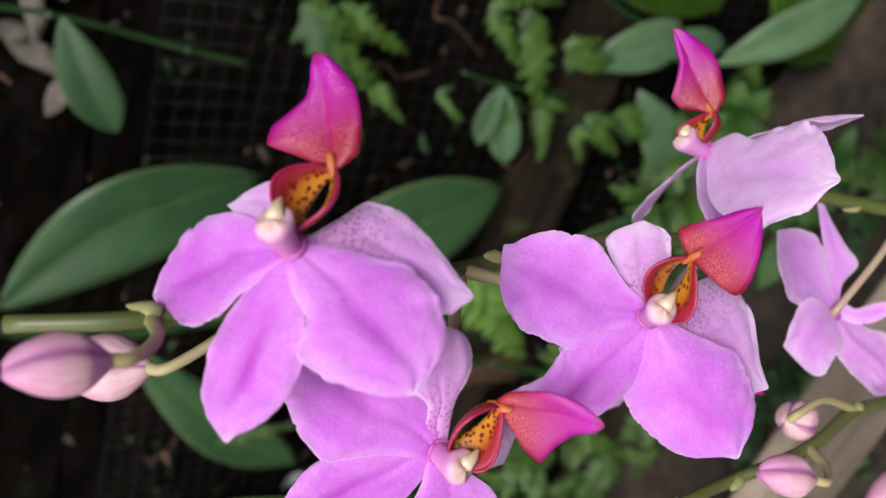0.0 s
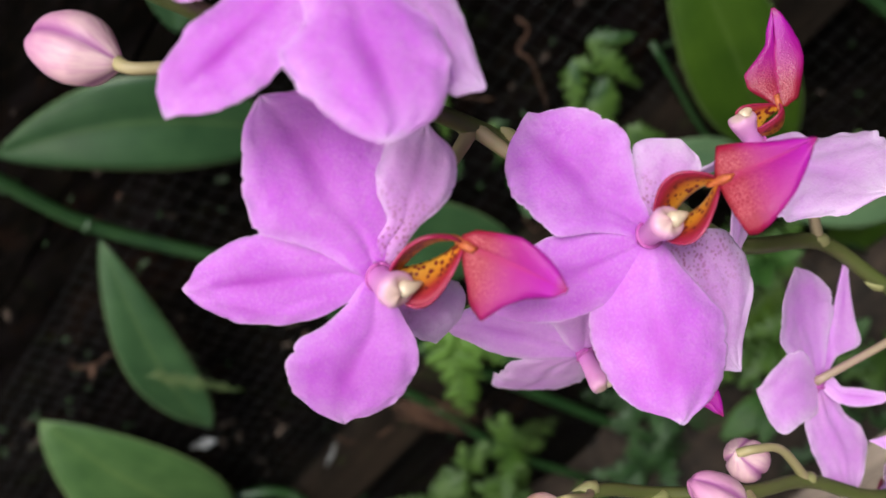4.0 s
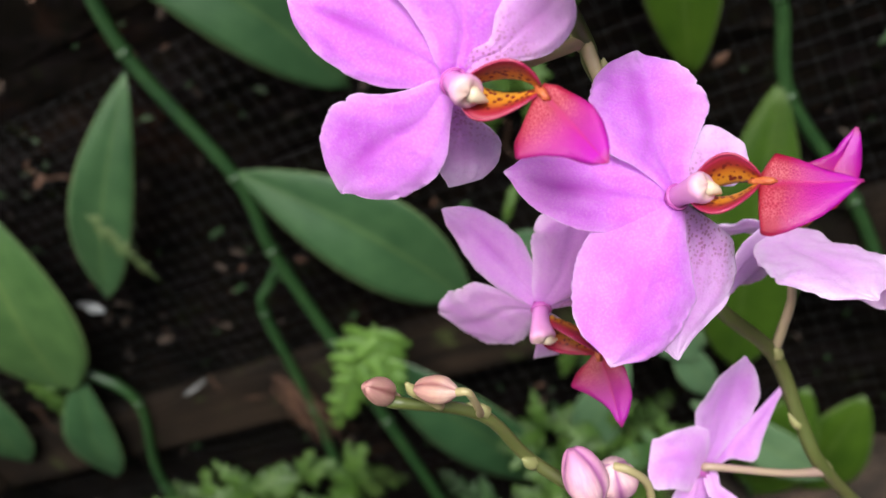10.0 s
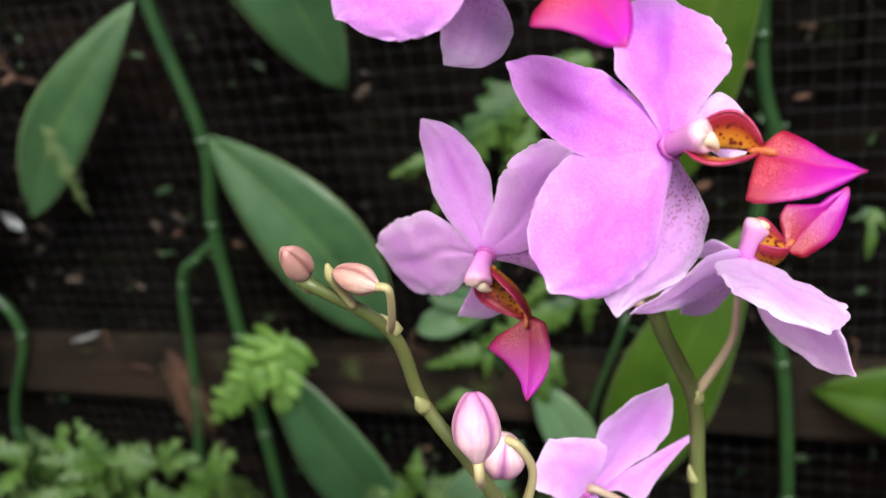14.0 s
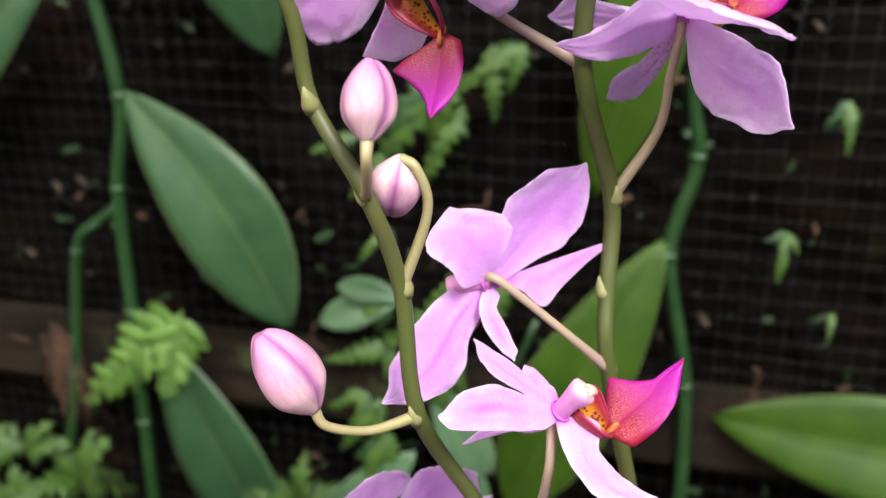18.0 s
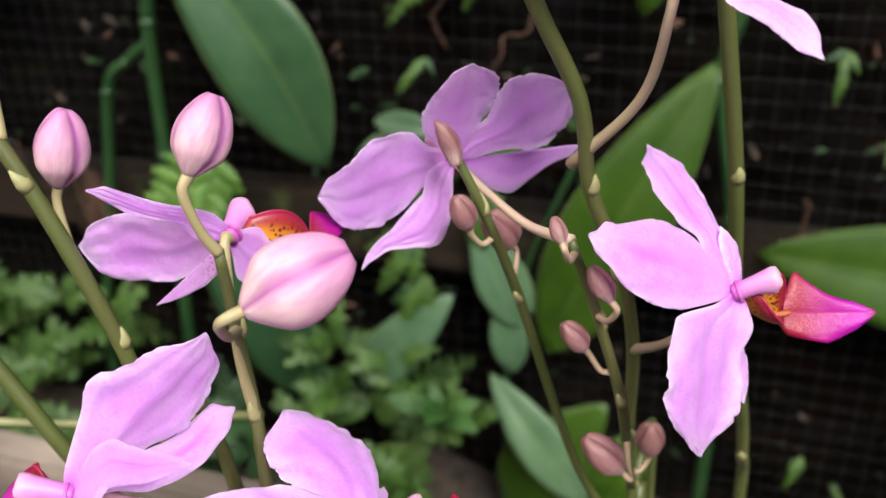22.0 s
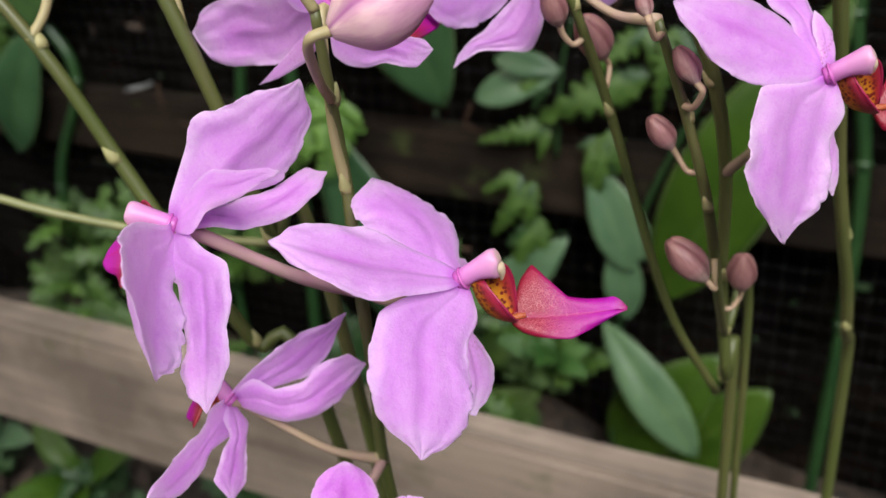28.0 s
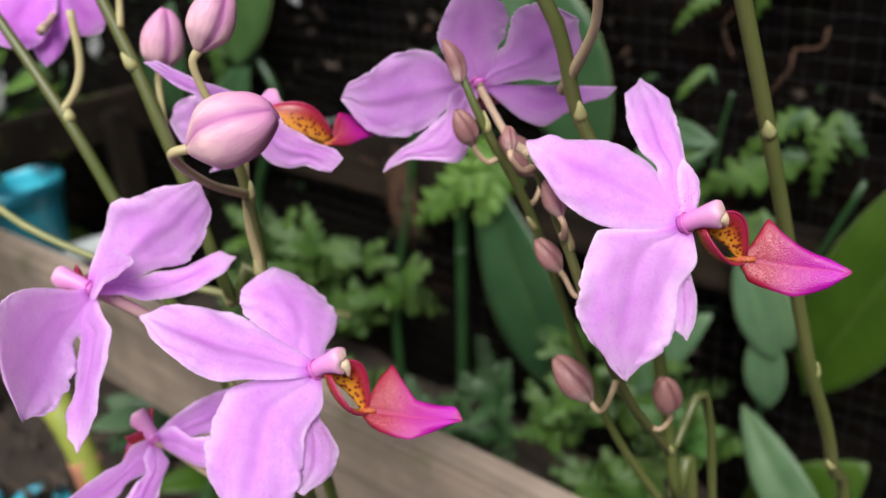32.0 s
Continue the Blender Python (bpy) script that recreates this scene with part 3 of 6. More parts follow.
def shape(key, kind, tip, s1, s2, w1, w2, arch=0.0):
    TEPALS.setdefault(key, []).append((kind, np.asarray(tip), np.asarray(s1), np.asarray(s2), w1, w2, arch))


def lip_shape(key, foot, tip, s1, s2, w1, w2):
    LIPS[key] = (np.asarray(foot), np.asarray(tip), np.asarray(s1), np.asarray(s2), w1, w2)


def lip_blade(lb, lt, s1, s2, w1, w2, facing):
    """The arrow-shaped middle lobe of a lip from its claw lb to its tip lt."""
    length = np.linalg.norm(lt - lb)
    d = (lt - lb) / length
    nu, nv = 48, 19
    u = np.linspace(0, 1, nu)
    s1, s2 = unit(s1), unit(s2)
    n = np.cross(d, s1)
    n = n if n @ facing > 0 else -n
    halves = [np.interp(u, STATIONS, (6, *w, 1)) * 0.01 for w in (w1, w2)]
    halves = [np.convolve(np.pad(h, 1, mode="edge"), (0.22, 0.56, 0.22), "valid") for h in halves]
    grid = np.zeros((nu, nv, 3))
    ph = 40 * abs(lt[0])
    for j, v in enumerate(np.linspace(-1, 1, nv)):
        h, side = (halves[0], s1) if v > 0 else (halves[1], s2)
        fold = 0.30 * h * (abs(v) - 0.75 * v * v) + 0.022 * np.sin(9 * u + 3 * v + ph) * abs(v) ** 2 - 0.05 * np.sin(math.pi * u)
        grid[:, j] = lb + length * (np.outer(u, d) + np.outer(h * abs(v), side) + np.outer(fold, n))
    return sheet(grid, 0.00045)


def flower(key, label, attach, lip=True, stalk=pedicel_mat, pale=0, via=(), thick=1.0, behind=0.0035, frill=None):
    d = FLOWERS[key]
    c = np.asarray(d["c"], float)
    f = facing_of(d, [tip for _, tip, *_ in TEPALS[key]])
    top = thing("orchid_flower", c, label, "orchid flower", "orchid flowers on the spikes")
    zero = np.zeros(3)
    for kind, tip, s1, s2, w1, w2, arch in TEPALS[key]:
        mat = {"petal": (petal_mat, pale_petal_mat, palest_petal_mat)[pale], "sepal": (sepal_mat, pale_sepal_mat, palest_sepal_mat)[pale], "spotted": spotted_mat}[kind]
        v, fc, uv = tepal(tip - c, f, kind, s1, s2, w1, w2, frill if frill is not None else 1.0 if pale else 0.8, arch)
        part("petal" if kind == "petal" else "sepal", mesh_from("tepal", v, fc, mat, uv), top, {"petal": "broad lilac-pink petal with wavy rim", "sepal": "narrow lilac-pink sepal", "spotted": "white-edged sepal with purple dots at its base"}[kind])
    # column: a hood cut off slantwise, open towards the lip, with the cream cap in its mouth
    col = np.asarray(d["col"]) - c
    cl = min(np.linalg.norm(col), 0.0086)
    a1 = unit(col)
    col = a1 * cl
    bend = unit(np.asarray(d.get("lt", d["col"])) - c)
    bend = unit(bend - a1 * (bend @ a1) * 0.999)
    v, fc, uv = hood(a1, bend, cl)
    body = part("column", mesh_from("column", v, fc, column_mat, uv), top, "pink-white flower column")
    hook = smooth_line([0.80 * col - bend * 0.0002, 0.93 * col + bend * 0.0005, 0.96 * col + bend * 0.0015, 0.93 * col + bend * 0.0028, 0.84 * col + bend * 0.0042], 5)
    v, fc, uv = tube(hook, [0.0007, 0.0013, 0.0014, 0.0011, 0.0007, 0.0003], 16)
    part("anther_cap", mesh_from("anther_cap", v, fc, cap_mat, uv), body, "cream anther cap")
    side = unit(np.cross(a1, bend))
    up = np.cross(side, a1)
    loop = [0.08 * col + 0.0022 * (math.cos(q) * side + math.sin(q) * up) for q in np.linspace(0, 2 * math.pi, 25)]
    v, fc, uv = tube(loop, [0.00034], 6)
    part("collar", mesh_from("collar", v, fc, collar_mat, uv), body, "thin magenta line at the foot of the column")
    if lip:
        lt = np.asarray(d["lt"]) - c
        if "lc" in d:
            lc, ld = np.asarray(d["lc"]) - c, np.asarray(d["ld"]) - c
        else:
            s = unit(np.cross(lt, f))
            lc, ld = 0.55 * lt + 0.010 * s, 0.55 * lt - 0.010 * s
        middle = 0.5 * (lc + ld)
        lb = (np.asarray(d["lb"]) - c) if "lb" in d and "lc" not in d else middle - 0.22 * (lt - middle)
        if key in LIPS:
            lb, lt = LIPS[key][0] - c, LIPS[key][1] - c
            v, fc, uv = lip_blade(lb, lt, *LIPS[key][2:], f)
        else:
            v, fc, uv = lip_midlobe(lb, lt, lc, ld)
        part("lip", mesh_from("lip", v, fc, lip_mat, uv), top, "magenta and crimson arrow-shaped lip")
        s = unit(lc - ld)
        rise = unit(col / cl - unit(lb) * (unit(lb) @ col) / cl)
        foot = 0.22 * col + 0.12 * lb
        for sign in (1, -1):
            blade, rim = side_lobe(foot, lb, s * sign * 0.0028, rise, 0.0040)
            lobe = part("side_lobe", mesh_from("side_lobe", blade[0], blade[1], lobe_mat, blade[2]), top, "orange side lobe with brown spots")
            part("lobe_rim", mesh_from("lobe_rim", rim[0], rim[1], rim_mat, rim[2]), lobe, "crimson-pink rolled rim")
        a2 = unit(lt - lb)
        v, fc, uv = tube([lb - a2 * 0.0022, lb - a2 * 0.0012, lb + a2 * 0.0006 + rise * 0.0006, lb + a2 * 0.0020 + rise * 0.0009, lb + a2 * 0.0028], [0.0004, 0.0006, 0.0008, 0.0006, 0.0002], 10)
        part("callus", mesh_from("callus", v, fc, callus_mat, uv), top, "orange callus at the base of the lip")
    if attach is not None:
        a = np.asarray(attach) - c
        back = -f * behind if behind else 0.12 * a
        bends = [np.asarray(q) - c for q in via] or [0.5 * (back + a) - f * 0.003 - np.array((0, 0, 0.002))]
        line = smooth_line([zero, back, *bends, a], 6)
        v, fc, uv = tube(line, [q * thick for q in (0.0015, 0.0011, 0.0010, 0.0011, 0.0015)], 8)
        part("pedicel", mesh_from("pedicel", v, fc, stalk, uv), top, "slender flower stalk")
    return top


FLOWERS = {}
FLOWERS["A"] = dict(c=(-0.0766, 0.0998, 1.2518), col=(-0.0665, 0.0958, 1.2592), lt=(-0.0572, 0.1224, 1.2443), lb=(-0.0759, 0.1171, 1.2386), lc=(-0.0700, 0.1169, 1.2519), ld=(-0.0661, 0.1018, 1.2432))
FLOWERS["B"] = dict(c=(-0.1130, 0.0872, 1.2208), col=(-0.1052, 0.0738, 1.2212), lt=(-0.0916, 0.0691, 1.2060), lc=(-0.0959, 0.0832, 1.2167), ld=(-0.1075, 0.0768, 1.2073))
FLOWERS["C"] = dict(c=(-0.0877, 0.0905, 1.1830), col=(-0.0796, 0.0844, 1.1875), lt=(-0.0584, 0.0821, 1.1806), lc=(-0.0700, 0.0944, 1.1832), ld=(-0.0752, 0.0811, 1.1752))
FLOWERS["D"] = dict(c=(-0.0771, 0.1330, 1.1383), col=(-0.0733, 0.1347, 1.1483), lt=(-0.0540, 0.1504, 1.1471), lc=(-0.0690, 0.1405, 1.1489), ld=(-0.0645, 0.1371, 1.1353))
FLOWERS["E"] = dict(c=(-0.1304, 0.1110, 1.1514), col=(-0.1304, 0.1011, 1.1479), lt=(-0.1211, 0.0945, 1.1247), lc=(-0.1330, 0.1081, 1.1301), ld=(-0.1158, 0.1000, 1.1347))
FLOWERS["F"] = dict(c=(-0.1146, 0.1138, 1.0831), col=(-0.1222, 0.1127, 1.0810), lt=(-0.1182, 0.1218, 1.0692))
FLOWERS["G"] = dict(c=(-0.0942, 0.0901, 1.0669), col=(-0.0871, 0.0883, 1.0765), lt=(-0.0714, 0.0993, 1.0774), lc=(-0.0868, 0.1013, 1.0703), ld=(-0.0825, 0.0881, 1.0620))
FLOWERS["H"] = dict(c=(-0.0776, 0.0949, 0.9939), col=(-0.0659, 0.0963, 0.9997), lt=(-0.0480, 0.1107, 0.9845), lc=(-0.0649, 0.1110, 0.9936), ld=(-0.0662, 0.1025, 0.9825))
FLOWERS["I"] = dict(c=(-0.1439, 0.1104, 1.0120), col=(-0.1521, 0.1138, 1.0190), lt=(-0.1524, 0.1168, 1.0008))
FLOWERS["J"] = dict(c=(-0.1779, 0.0634, 1.0109), col=(-0.1796, 0.0838, 1.0161), lt=(-0.1670, 0.0922, 1.0009), lb=(-0.1697, 0.0754, 1.0030))
FLOWERS["K"] = dict(c=(-0.1915, 0.0189, 0.9782), col=(-0.2025, 0.0140, 0.9822), lt=(-0.2119, 0.0172, 0.9674))
FLOWERS["L"] = dict(c=(-0.1390, 0.0403, 0.9636), col=(-0.1283, 0.0441, 0.9695), lt=(-0.1079, 0.0543, 0.9544), lb=(-0.1294, 0.0442, 0.9542), lc=(-0.1300, 0.0556, 0.9610), ld=(-0.1264, 0.0423, 0.9507))
FLOWERS["M"] = dict(c=(-0.1942, 0.0269, 0.9274), col=(-0.2051, 0.0265, 0.9373), lt=(-0.2071, 0.0250, 0.9211), lc=(-0.2030, 0.0300, 0.9290), ld=(-0.2010, 0.0200, 0.9230))
FLOWERS["hung"] = dict(c=(-0.2864, 0.0759, 1.0366), col=(-0.2780, 0.0700, 1.0440))
FLOWERS["lowest"] = dict(c=(-0.1589, 0.0127, 0.9039), col=(-0.1500, 0.0060, 0.9080))
# petals, sepals and lips, flower by flower
shape("A", "petal", (-0.0955, 0.1130, 1.2670), (0.61, 0.79, 0.07), (-0.51, -0.85, 0.11), (11, 21, 29, 31, 27, 19, 13, 9), (5, 6, 19, 28, 29, 21, 15, 9))
shape("A", "sepal", (-0.0996, 0.0844, 1.2617), (-0.30, 0.79, 0.53), (0.21, -0.73, -0.65), (5, 13, 21, 26, 27, 25, 19, 13), (5, 13, 20, 24, 23, 18, 10, 4))
shape("A", "petal", (-0.0849, 0.0759, 1.2396), (0.55, 0.22, -0.81), (-0.65, -0.16, 0.75), (12, 22, 31, 42, 42, 37, 30, 21), (5, 7, 17, 33, 29, 20, 12, 7))
shape("A", "spotted", (-0.0766, 0.0864, 1.2272), (0.53, 0.75, -0.41), (-0.75, -0.58, 0.32), (10, 24, 40, 40, 32, 20, 11, 6), (5, 1, 5, 10, 12, 13, 12, 6))
shape("A", "spotted", (-0.0789, 0.1138, 1.2573), (0.75, 0.35, -0.56), (-0.75, -0.35, 0.56), (10, 25, 44, 48, 51, 38, 25, 10), (5, 4, 6, 6, 6, 5, 3, 1))
shape("B", "sepal", (-0.1345, 0.0933, 1.2440), (0.72, 0.42, 0.55), (-0.71, -0.46, -0.53), (10, 19, 23, 26, 24, 18, 12, 5), (7, 14, 20, 22, 21, 17, 12, 7))
shape("B", "petal", (-0.1016, 0.1031, 1.2468), (0.82, 0.26, -0.51), (-0.82, -0.26, 0.51), (12, 21, 29, 38, 39, 32, 21, 12), (5, 9, 24, 36, 33, 24, 17, 11))
shape("B", "spotted", (-0.0896, 0.0947, 1.2263), (-0.28, 0.16, 0.95), (0.28, -0.16, -0.95), (5, 1, 5, 15, 20, 19, 16, 7), (5, 9, 15, 24, 29, 26, 19, 8))
shape("B", "petal", (-0.1384, 0.0786, 1.2125), (-0.35, 0.16, 0.92), (0.38, -0.29, -0.88), (5, 10, 24, 38, 41, 36, 27, 18), (6, 18, 30, 34, 31, 24, 14, 6))
shape("B", "spotted", (-0.1257, 0.0912, 1.1998), (-0.84, -0.29, 0.46), (0.84, 0.29, -0.46), (5, 4, 8, 12, 12, 9, 5, 2), (5, 10, 17, 31, 39, 38, 31, 25))
shape("C", "sepal", (-0.1137, 0.0897, 1.2000), (0.41, 0.62, 0.66), (-0.43, -0.58, -0.69), (7, 12, 17, 20, 17, 14, 10, 5), (13, 20, 26, 27, 24, 18, 11, 5))
shape("C", "spotted", (-0.0962, 0.0764, 1.1573), (-0.88, -0.23, 0.42), (0.70, 0.50, -0.51), (5, 6, 11, 16, 18, 16, 11, 6), (13, 31, 45, 46, 42, 24, 11, 5))
shape("C", "spotted", (-0.0745, 0.1023, 1.1822), (-0.34, 0.44, 0.84), (0.34, -0.44, -0.84), (5, 10, 19, 29, 36, 40, 32, 18), (5, 4, 7, 18, 28, 28, 22, 13))
shape("C", "petal", (-0.0873, 0.1123, 1.2029), (-0.72, -0.46, 0.52), (1.00, -0.04, 0.02), (5, 21, 41, 42, 43, 37, 27, 17), (5, 12, 24, 33, 30, 23, 13, 5))
shape("C", "petal", (-0.1057, 0.0691, 1.1669), (-0.81, 0.30, 0.50), (0.60, 0.09, -0.79), (6, 21, 38, 40, 37, 31, 22, 9), (9, 15, 25, 33, 32, 27, 19, 10))
shape("E", "sepal", (-0.1426, 0.1169, 1.1809), (-0.92, -0.14, -0.36), (0.91, 0.24, 0.33), (5, 8, 14, 15, 12, 8, 6, 3), (11, 16, 22, 26, 25, 20, 14, 8))
shape("E", "petal", (-0.1666, 0.1304, 1.1429), (-0.20, 0.06, 0.98), (0.26, 0.06, -0.96), (7, 19, 26, 23, 20, 14, 8, 3), (5, 13, 24, 30, 32, 32, 31, 12))
shape("E", "spotted", (-0.1065, 0.1147, 1.1481), (0.15, -0.07, 0.99), (-0.15, 0.07, -0.99), (5, 1, 19, 29, 30, 26, 15, 6), (5, 9, 16, 24, 31, 36, 29, 22))
shape("E", "petal", (-0.1097, 0.1147, 1.1737), (-0.73, -0.04, 0.68), (0.73, 0.04, -0.68), (5, 8, 18, 25, 28, 25, 21, 17), (10, 19, 26, 30, 28, 26, 17, 12))
shape("E", "spotted", (-0.1421, 0.1171, 1.1315), (0.87, 0.16, -0.46), (0.87, 0.16, -0.46), (5, 5, 9, 13, 13, 8, 4, 2), (8, 19, 33, 44, 44, 35, 28, 14))
shape("F", "petal", (-0.1220, 0.1106, 1.1012), (-0.46, -0.83, -0.33), (0.71, 0.59, 0.39), (15, 36, 41, 43, 49, 56, 52, 36), (12, 24, 38, 45, 42, 29, 16, 6), -0.2)
shape("F", "petal", (-0.0958, 0.1262, 1.1082), (-0.48, -0.59, 0.65), (0.74, 0.18, -0.64), (5, 12, 21, 28, 25, 21, 10, 4), (5, 7, 20, 27, 26, 20, 13, 7))
shape("F", "sepal", (-0.0885, 0.1358, 1.0870), (0.31, -0.20, -0.93), (0.31, -0.20, -0.93), (5, 3, 6, 5, 1, 1, 1, 1), (5, 11, 28, 20, 13, 7, 4, 2))
shape("F", "petal", (-0.1336, 0.0945, 1.0610), (-0.65, -0.19, 0.73), (0.61, 0.26, -0.75), (5, 4, 16, 16, 13, 11, 3, 1), (5, 8, 19, 29, 31, 24, 15, 8))
shape("F", "sepal", (-0.1070, 0.1070, 1.0677), (-0.74, -0.67, -0.07), (0.74, 0.67, 0.07), (7, 16, 22, 22, 19, 13, 8, 3), (5, 1, 1, 4, 6, 7, 8, 3))
shape("G", "sepal", (-0.1136, 0.0722, 1.0747), (-0.35, 0.67, 0.65), (0.35, -0.67, -0.65), (5, 8, 17, 22, 20, 16, 8, 3), (8, 12, 12, 12, 12, 11, 10, 8))
shape("G", "petal", (-0.1127, 0.0951, 1.0788), (-0.47, -0.79, -0.39), (0.47, 0.79, 0.39), (5, 6, 10, 14, 16, 14, 8, 3), (5, 2, 3, 5, 5, 3, 2, 1))
shape("G", "spotted", (-0.1039, 0.1038, 1.0691), (-0.82, -0.57, -0.07), (0.82, 0.57, 0.07), (5, 10, 12, 13, 13, 13, 10, 4), (8, 10, 12, 15, 14, 12, 10, 4))
shape("G", "petal", (-0.0700, 0.0759, 1.0511), (-0.62, -0.73, -0.28), (0.62, 0.73, 0.28), (7, 15, 19, 20, 14, 11, 8, 5), (5, 1, 1, 1, 5, 11, 8, 3))
shape("G", "spotted", (-0.1140, 0.0879, 1.0579), (-0.37, 0.66, 0.66), (0.37, -0.66, -0.66), (5, 1, 1, 5, 10, 8, 4, 2), (5, 5, 8, 2, 1, 1, 1, 1))
shape("H", "sepal", (-0.1067, 0.0797, 1.0120), (-0.13, 0.85, 0.50), (-0.17, -0.60, -0.78), (13, 20, 27, 28, 23, 15, 12, 5), (5, 14, 21, 23, 21, 14, 9, 6))
shape("H", "petal", (-0.0990, 0.1141, 1.0186), (-0.68, -0.74, -0.01), (0.68, 0.74, 0.01), (5, 3, 7, 15, 17, 15, 13, 5), (5, 7, 10, 11, 12, 12, 8, 3))
shape("H", "petal", (-0.0803, 0.0779, 0.9627), (-0.60, -0.68, 0.42), (0.89, 0.36, -0.27), (17, 52, 53, 52, 49, 37, 20, 14), (5, 7, 10, 12, 15, 11, 4, 2))
shape("H", "spotted", (-0.0728, 0.0898, 0.9694), (-0.69, -0.72, 0.02), (0.69, 0.72, -0.02), (5, 3, 6, 8, 10, 10, 10, 4), (5, 3, 5, 8, 11, 10, 7, 3))
shape("H", "spotted", (-0.0820, 0.1021, 1.0056), (-0.74, -0.66, 0.13), (0.74, 0.66, -0.13), (5, 2, 4, 6, 8, 8, 4, 2), (6, 14, 24, 26, 26, 19, 12, 5))
shape("I", "petal", (-0.1364, 0.1000, 1.0387), (-0.79, -0.62, -0.02), (0.79, 0.62, 0.02), (7, 18, 29, 32, 28, 22, 17, 15), (5, 8, 18, 25, 28, 25, 18, 9))
shape("I", "petal", (-0.1183, 0.1173, 1.0297), (-0.40, -0.49, 0.77), (0.40, 0.49, -0.77), (5, 6, 13, 22, 32, 30, 24, 14), (5, 6, 22, 34, 37, 30, 21, 9))
shape("I", "sepal", (-0.1184, 0.1358, 1.0081), (-0.20, 0.05, -0.98), (-0.20, 0.05, -0.98), (5, 5, 5, 5, 3, 1, 1, 1), (7, 17, 28, 33, 23, 13, 10, 9))
shape("I", "petal", (-0.1668, 0.0834, 1.0120), (0.13, -0.11, 0.98), (-0.11, 0.10, -0.99), (5, 10, 28, 31, 26, 18, 13, 11), (5, 14, 28, 36, 37, 30, 20, 10))
shape("I", "sepal", (-0.1619, 0.0907, 0.9910), (-0.39, -0.48, 0.78), (0.57, 0.30, -0.77), (5, 1, 1, 1, 1, 4, 4, 2), (7, 18, 29, 35, 21, 6, 3, 1))
shape("J", "sepal", (-0.1982, 0.0491, 1.0256), (0.47, 0.21, 0.86), (-0.47, -0.21, -0.86), (9, 13, 11, 8, 7, 7, 7, 3), (5, 1, 4, 6, 7, 5, 3, 1))
shape("J", "petal", (-0.2162, 0.0647, 1.0037), (-0.19, -0.02, 0.98), (0.19, 0.02, -0.98), (8, 9, 11, 14, 16, 14, 10, 4), (5, 14, 23, 27, 26, 25, 21, 18))
shape("J", "spotted", (-0.1965, 0.0602, 0.9936), (0.65, 0.21, -0.73), (0.65, 0.21, -0.73), (5, 3, 3, 3, 1, 1, 1, 1), (5, 9, 16, 16, 13, 9, 5, 2))
shape("J", "petal", (-0.1586, 0.0741, 1.0006), (0.40, 0.16, 0.91), (-0.40, -0.16, -0.91), (5, 2, 4, 3, 1, 3, 5, 3), (18, 39, 43, 40, 29, 26, 23, 19))
shape("K", "sepal", (-0.1606, 0.0146, 0.9960), (-0.29, 0.68, 0.67), (0.29, -0.68, -0.67), (10, 20, 22, 17, 12, 8, 5, 2), (5, 1, 1, 2, 3, 2, 1, 1))
shape("K", "sepal", (-0.1732, 0.0479, 0.9805), (-0.78, 0.46, 0.42), (0.78, -0.46, -0.42), (5, 1, 1, 1, 2, 6, 9, 4), (5, 11, 21, 23, 22, 16, 11, 5))
shape("K", "petal", (-0.1758, -0.0105, 0.9643), (0.17, -0.35, 0.92), (0.29, 0.53, -0.79), (10, 26, 45, 57, 60, 50, 34, 18), (5, 1, 7, 14, 16, 15, 11, 4))
shape("K", "petal", (-0.1738, -0.0026, 0.9523), (-0.88, -0.40, -0.27), (0.88, 0.20, 0.43), (5, 1, 1, 1, 1, 8, 8, 3), (7, 18, 32, 31, 25, 22, 14, 8))
shape("K", "petal", (-0.1719, 0.0404, 1.0030), (-0.63, -0.26, 0.73), (0.33, 0.57, -0.75), (6, 14, 20, 27, 19, 13, 6, 3), (5, 11, 21, 32, 31, 25, 20, 12))
shape("L", "sepal", (-0.1658, 0.0166, 0.9812), (-0.34, 0.78, 0.52), (0.55, -0.80, -0.24), (5, 10, 14, 17, 16, 13, 11, 5), (9, 15, 21, 28, 26, 19, 12, 5))
shape("L", "petal", (-0.1638, 0.0523, 0.9782), (-0.40, -0.91, 0.08), (0.22, 0.90, -0.37), (12, 28, 30, 33, 36, 33, 25, 15), (5, 17, 31, 37, 35, 28, 21, 18))
shape("L", "petal", (-0.1360, 0.0130, 0.9399), (-0.74, -0.48, 0.47), (0.74, 0.48, -0.47), (5, 30, 43, 43, 41, 34, 22, 9), (5, 9, 11, 16, 21, 20, 14, 6))
shape("L", "spotted", (-0.1302, 0.0258, 0.9422), (-0.54, -0.78, 0.31), (0.36, 0.84, -0.42), (5, 1, 4, 10, 14, 14, 13, 9), (5, 5, 9, 21, 30, 27, 17, 7))
shape("L", "spotted", (-0.1439, 0.0540, 0.9605), (-0.66, -0.07, 0.75), (0.66, 0.07, -0.75), (5, 4, 8, 12, 16, 11, 6, 2), (5, 4, 8, 10, 10, 10, 8, 3))
shape("M", "sepal", (-0.1741, 0.0487, 0.9436), (-0.20, -0.46, 0.86), (0.20, 0.46, -0.86), (5, 4, 12, 13, 10, 4, 1, 1), (5, 12, 20, 27, 24, 15, 8, 3))
shape("M", "petal", (-0.1685, 0.0462, 0.9311), (-0.12, -0.03, 0.99), (0.12, 0.03, -0.99), (5, 1, 1, 1, 9, 13, 13, 7), (5, 20, 29, 31, 28, 20, 12, 6))
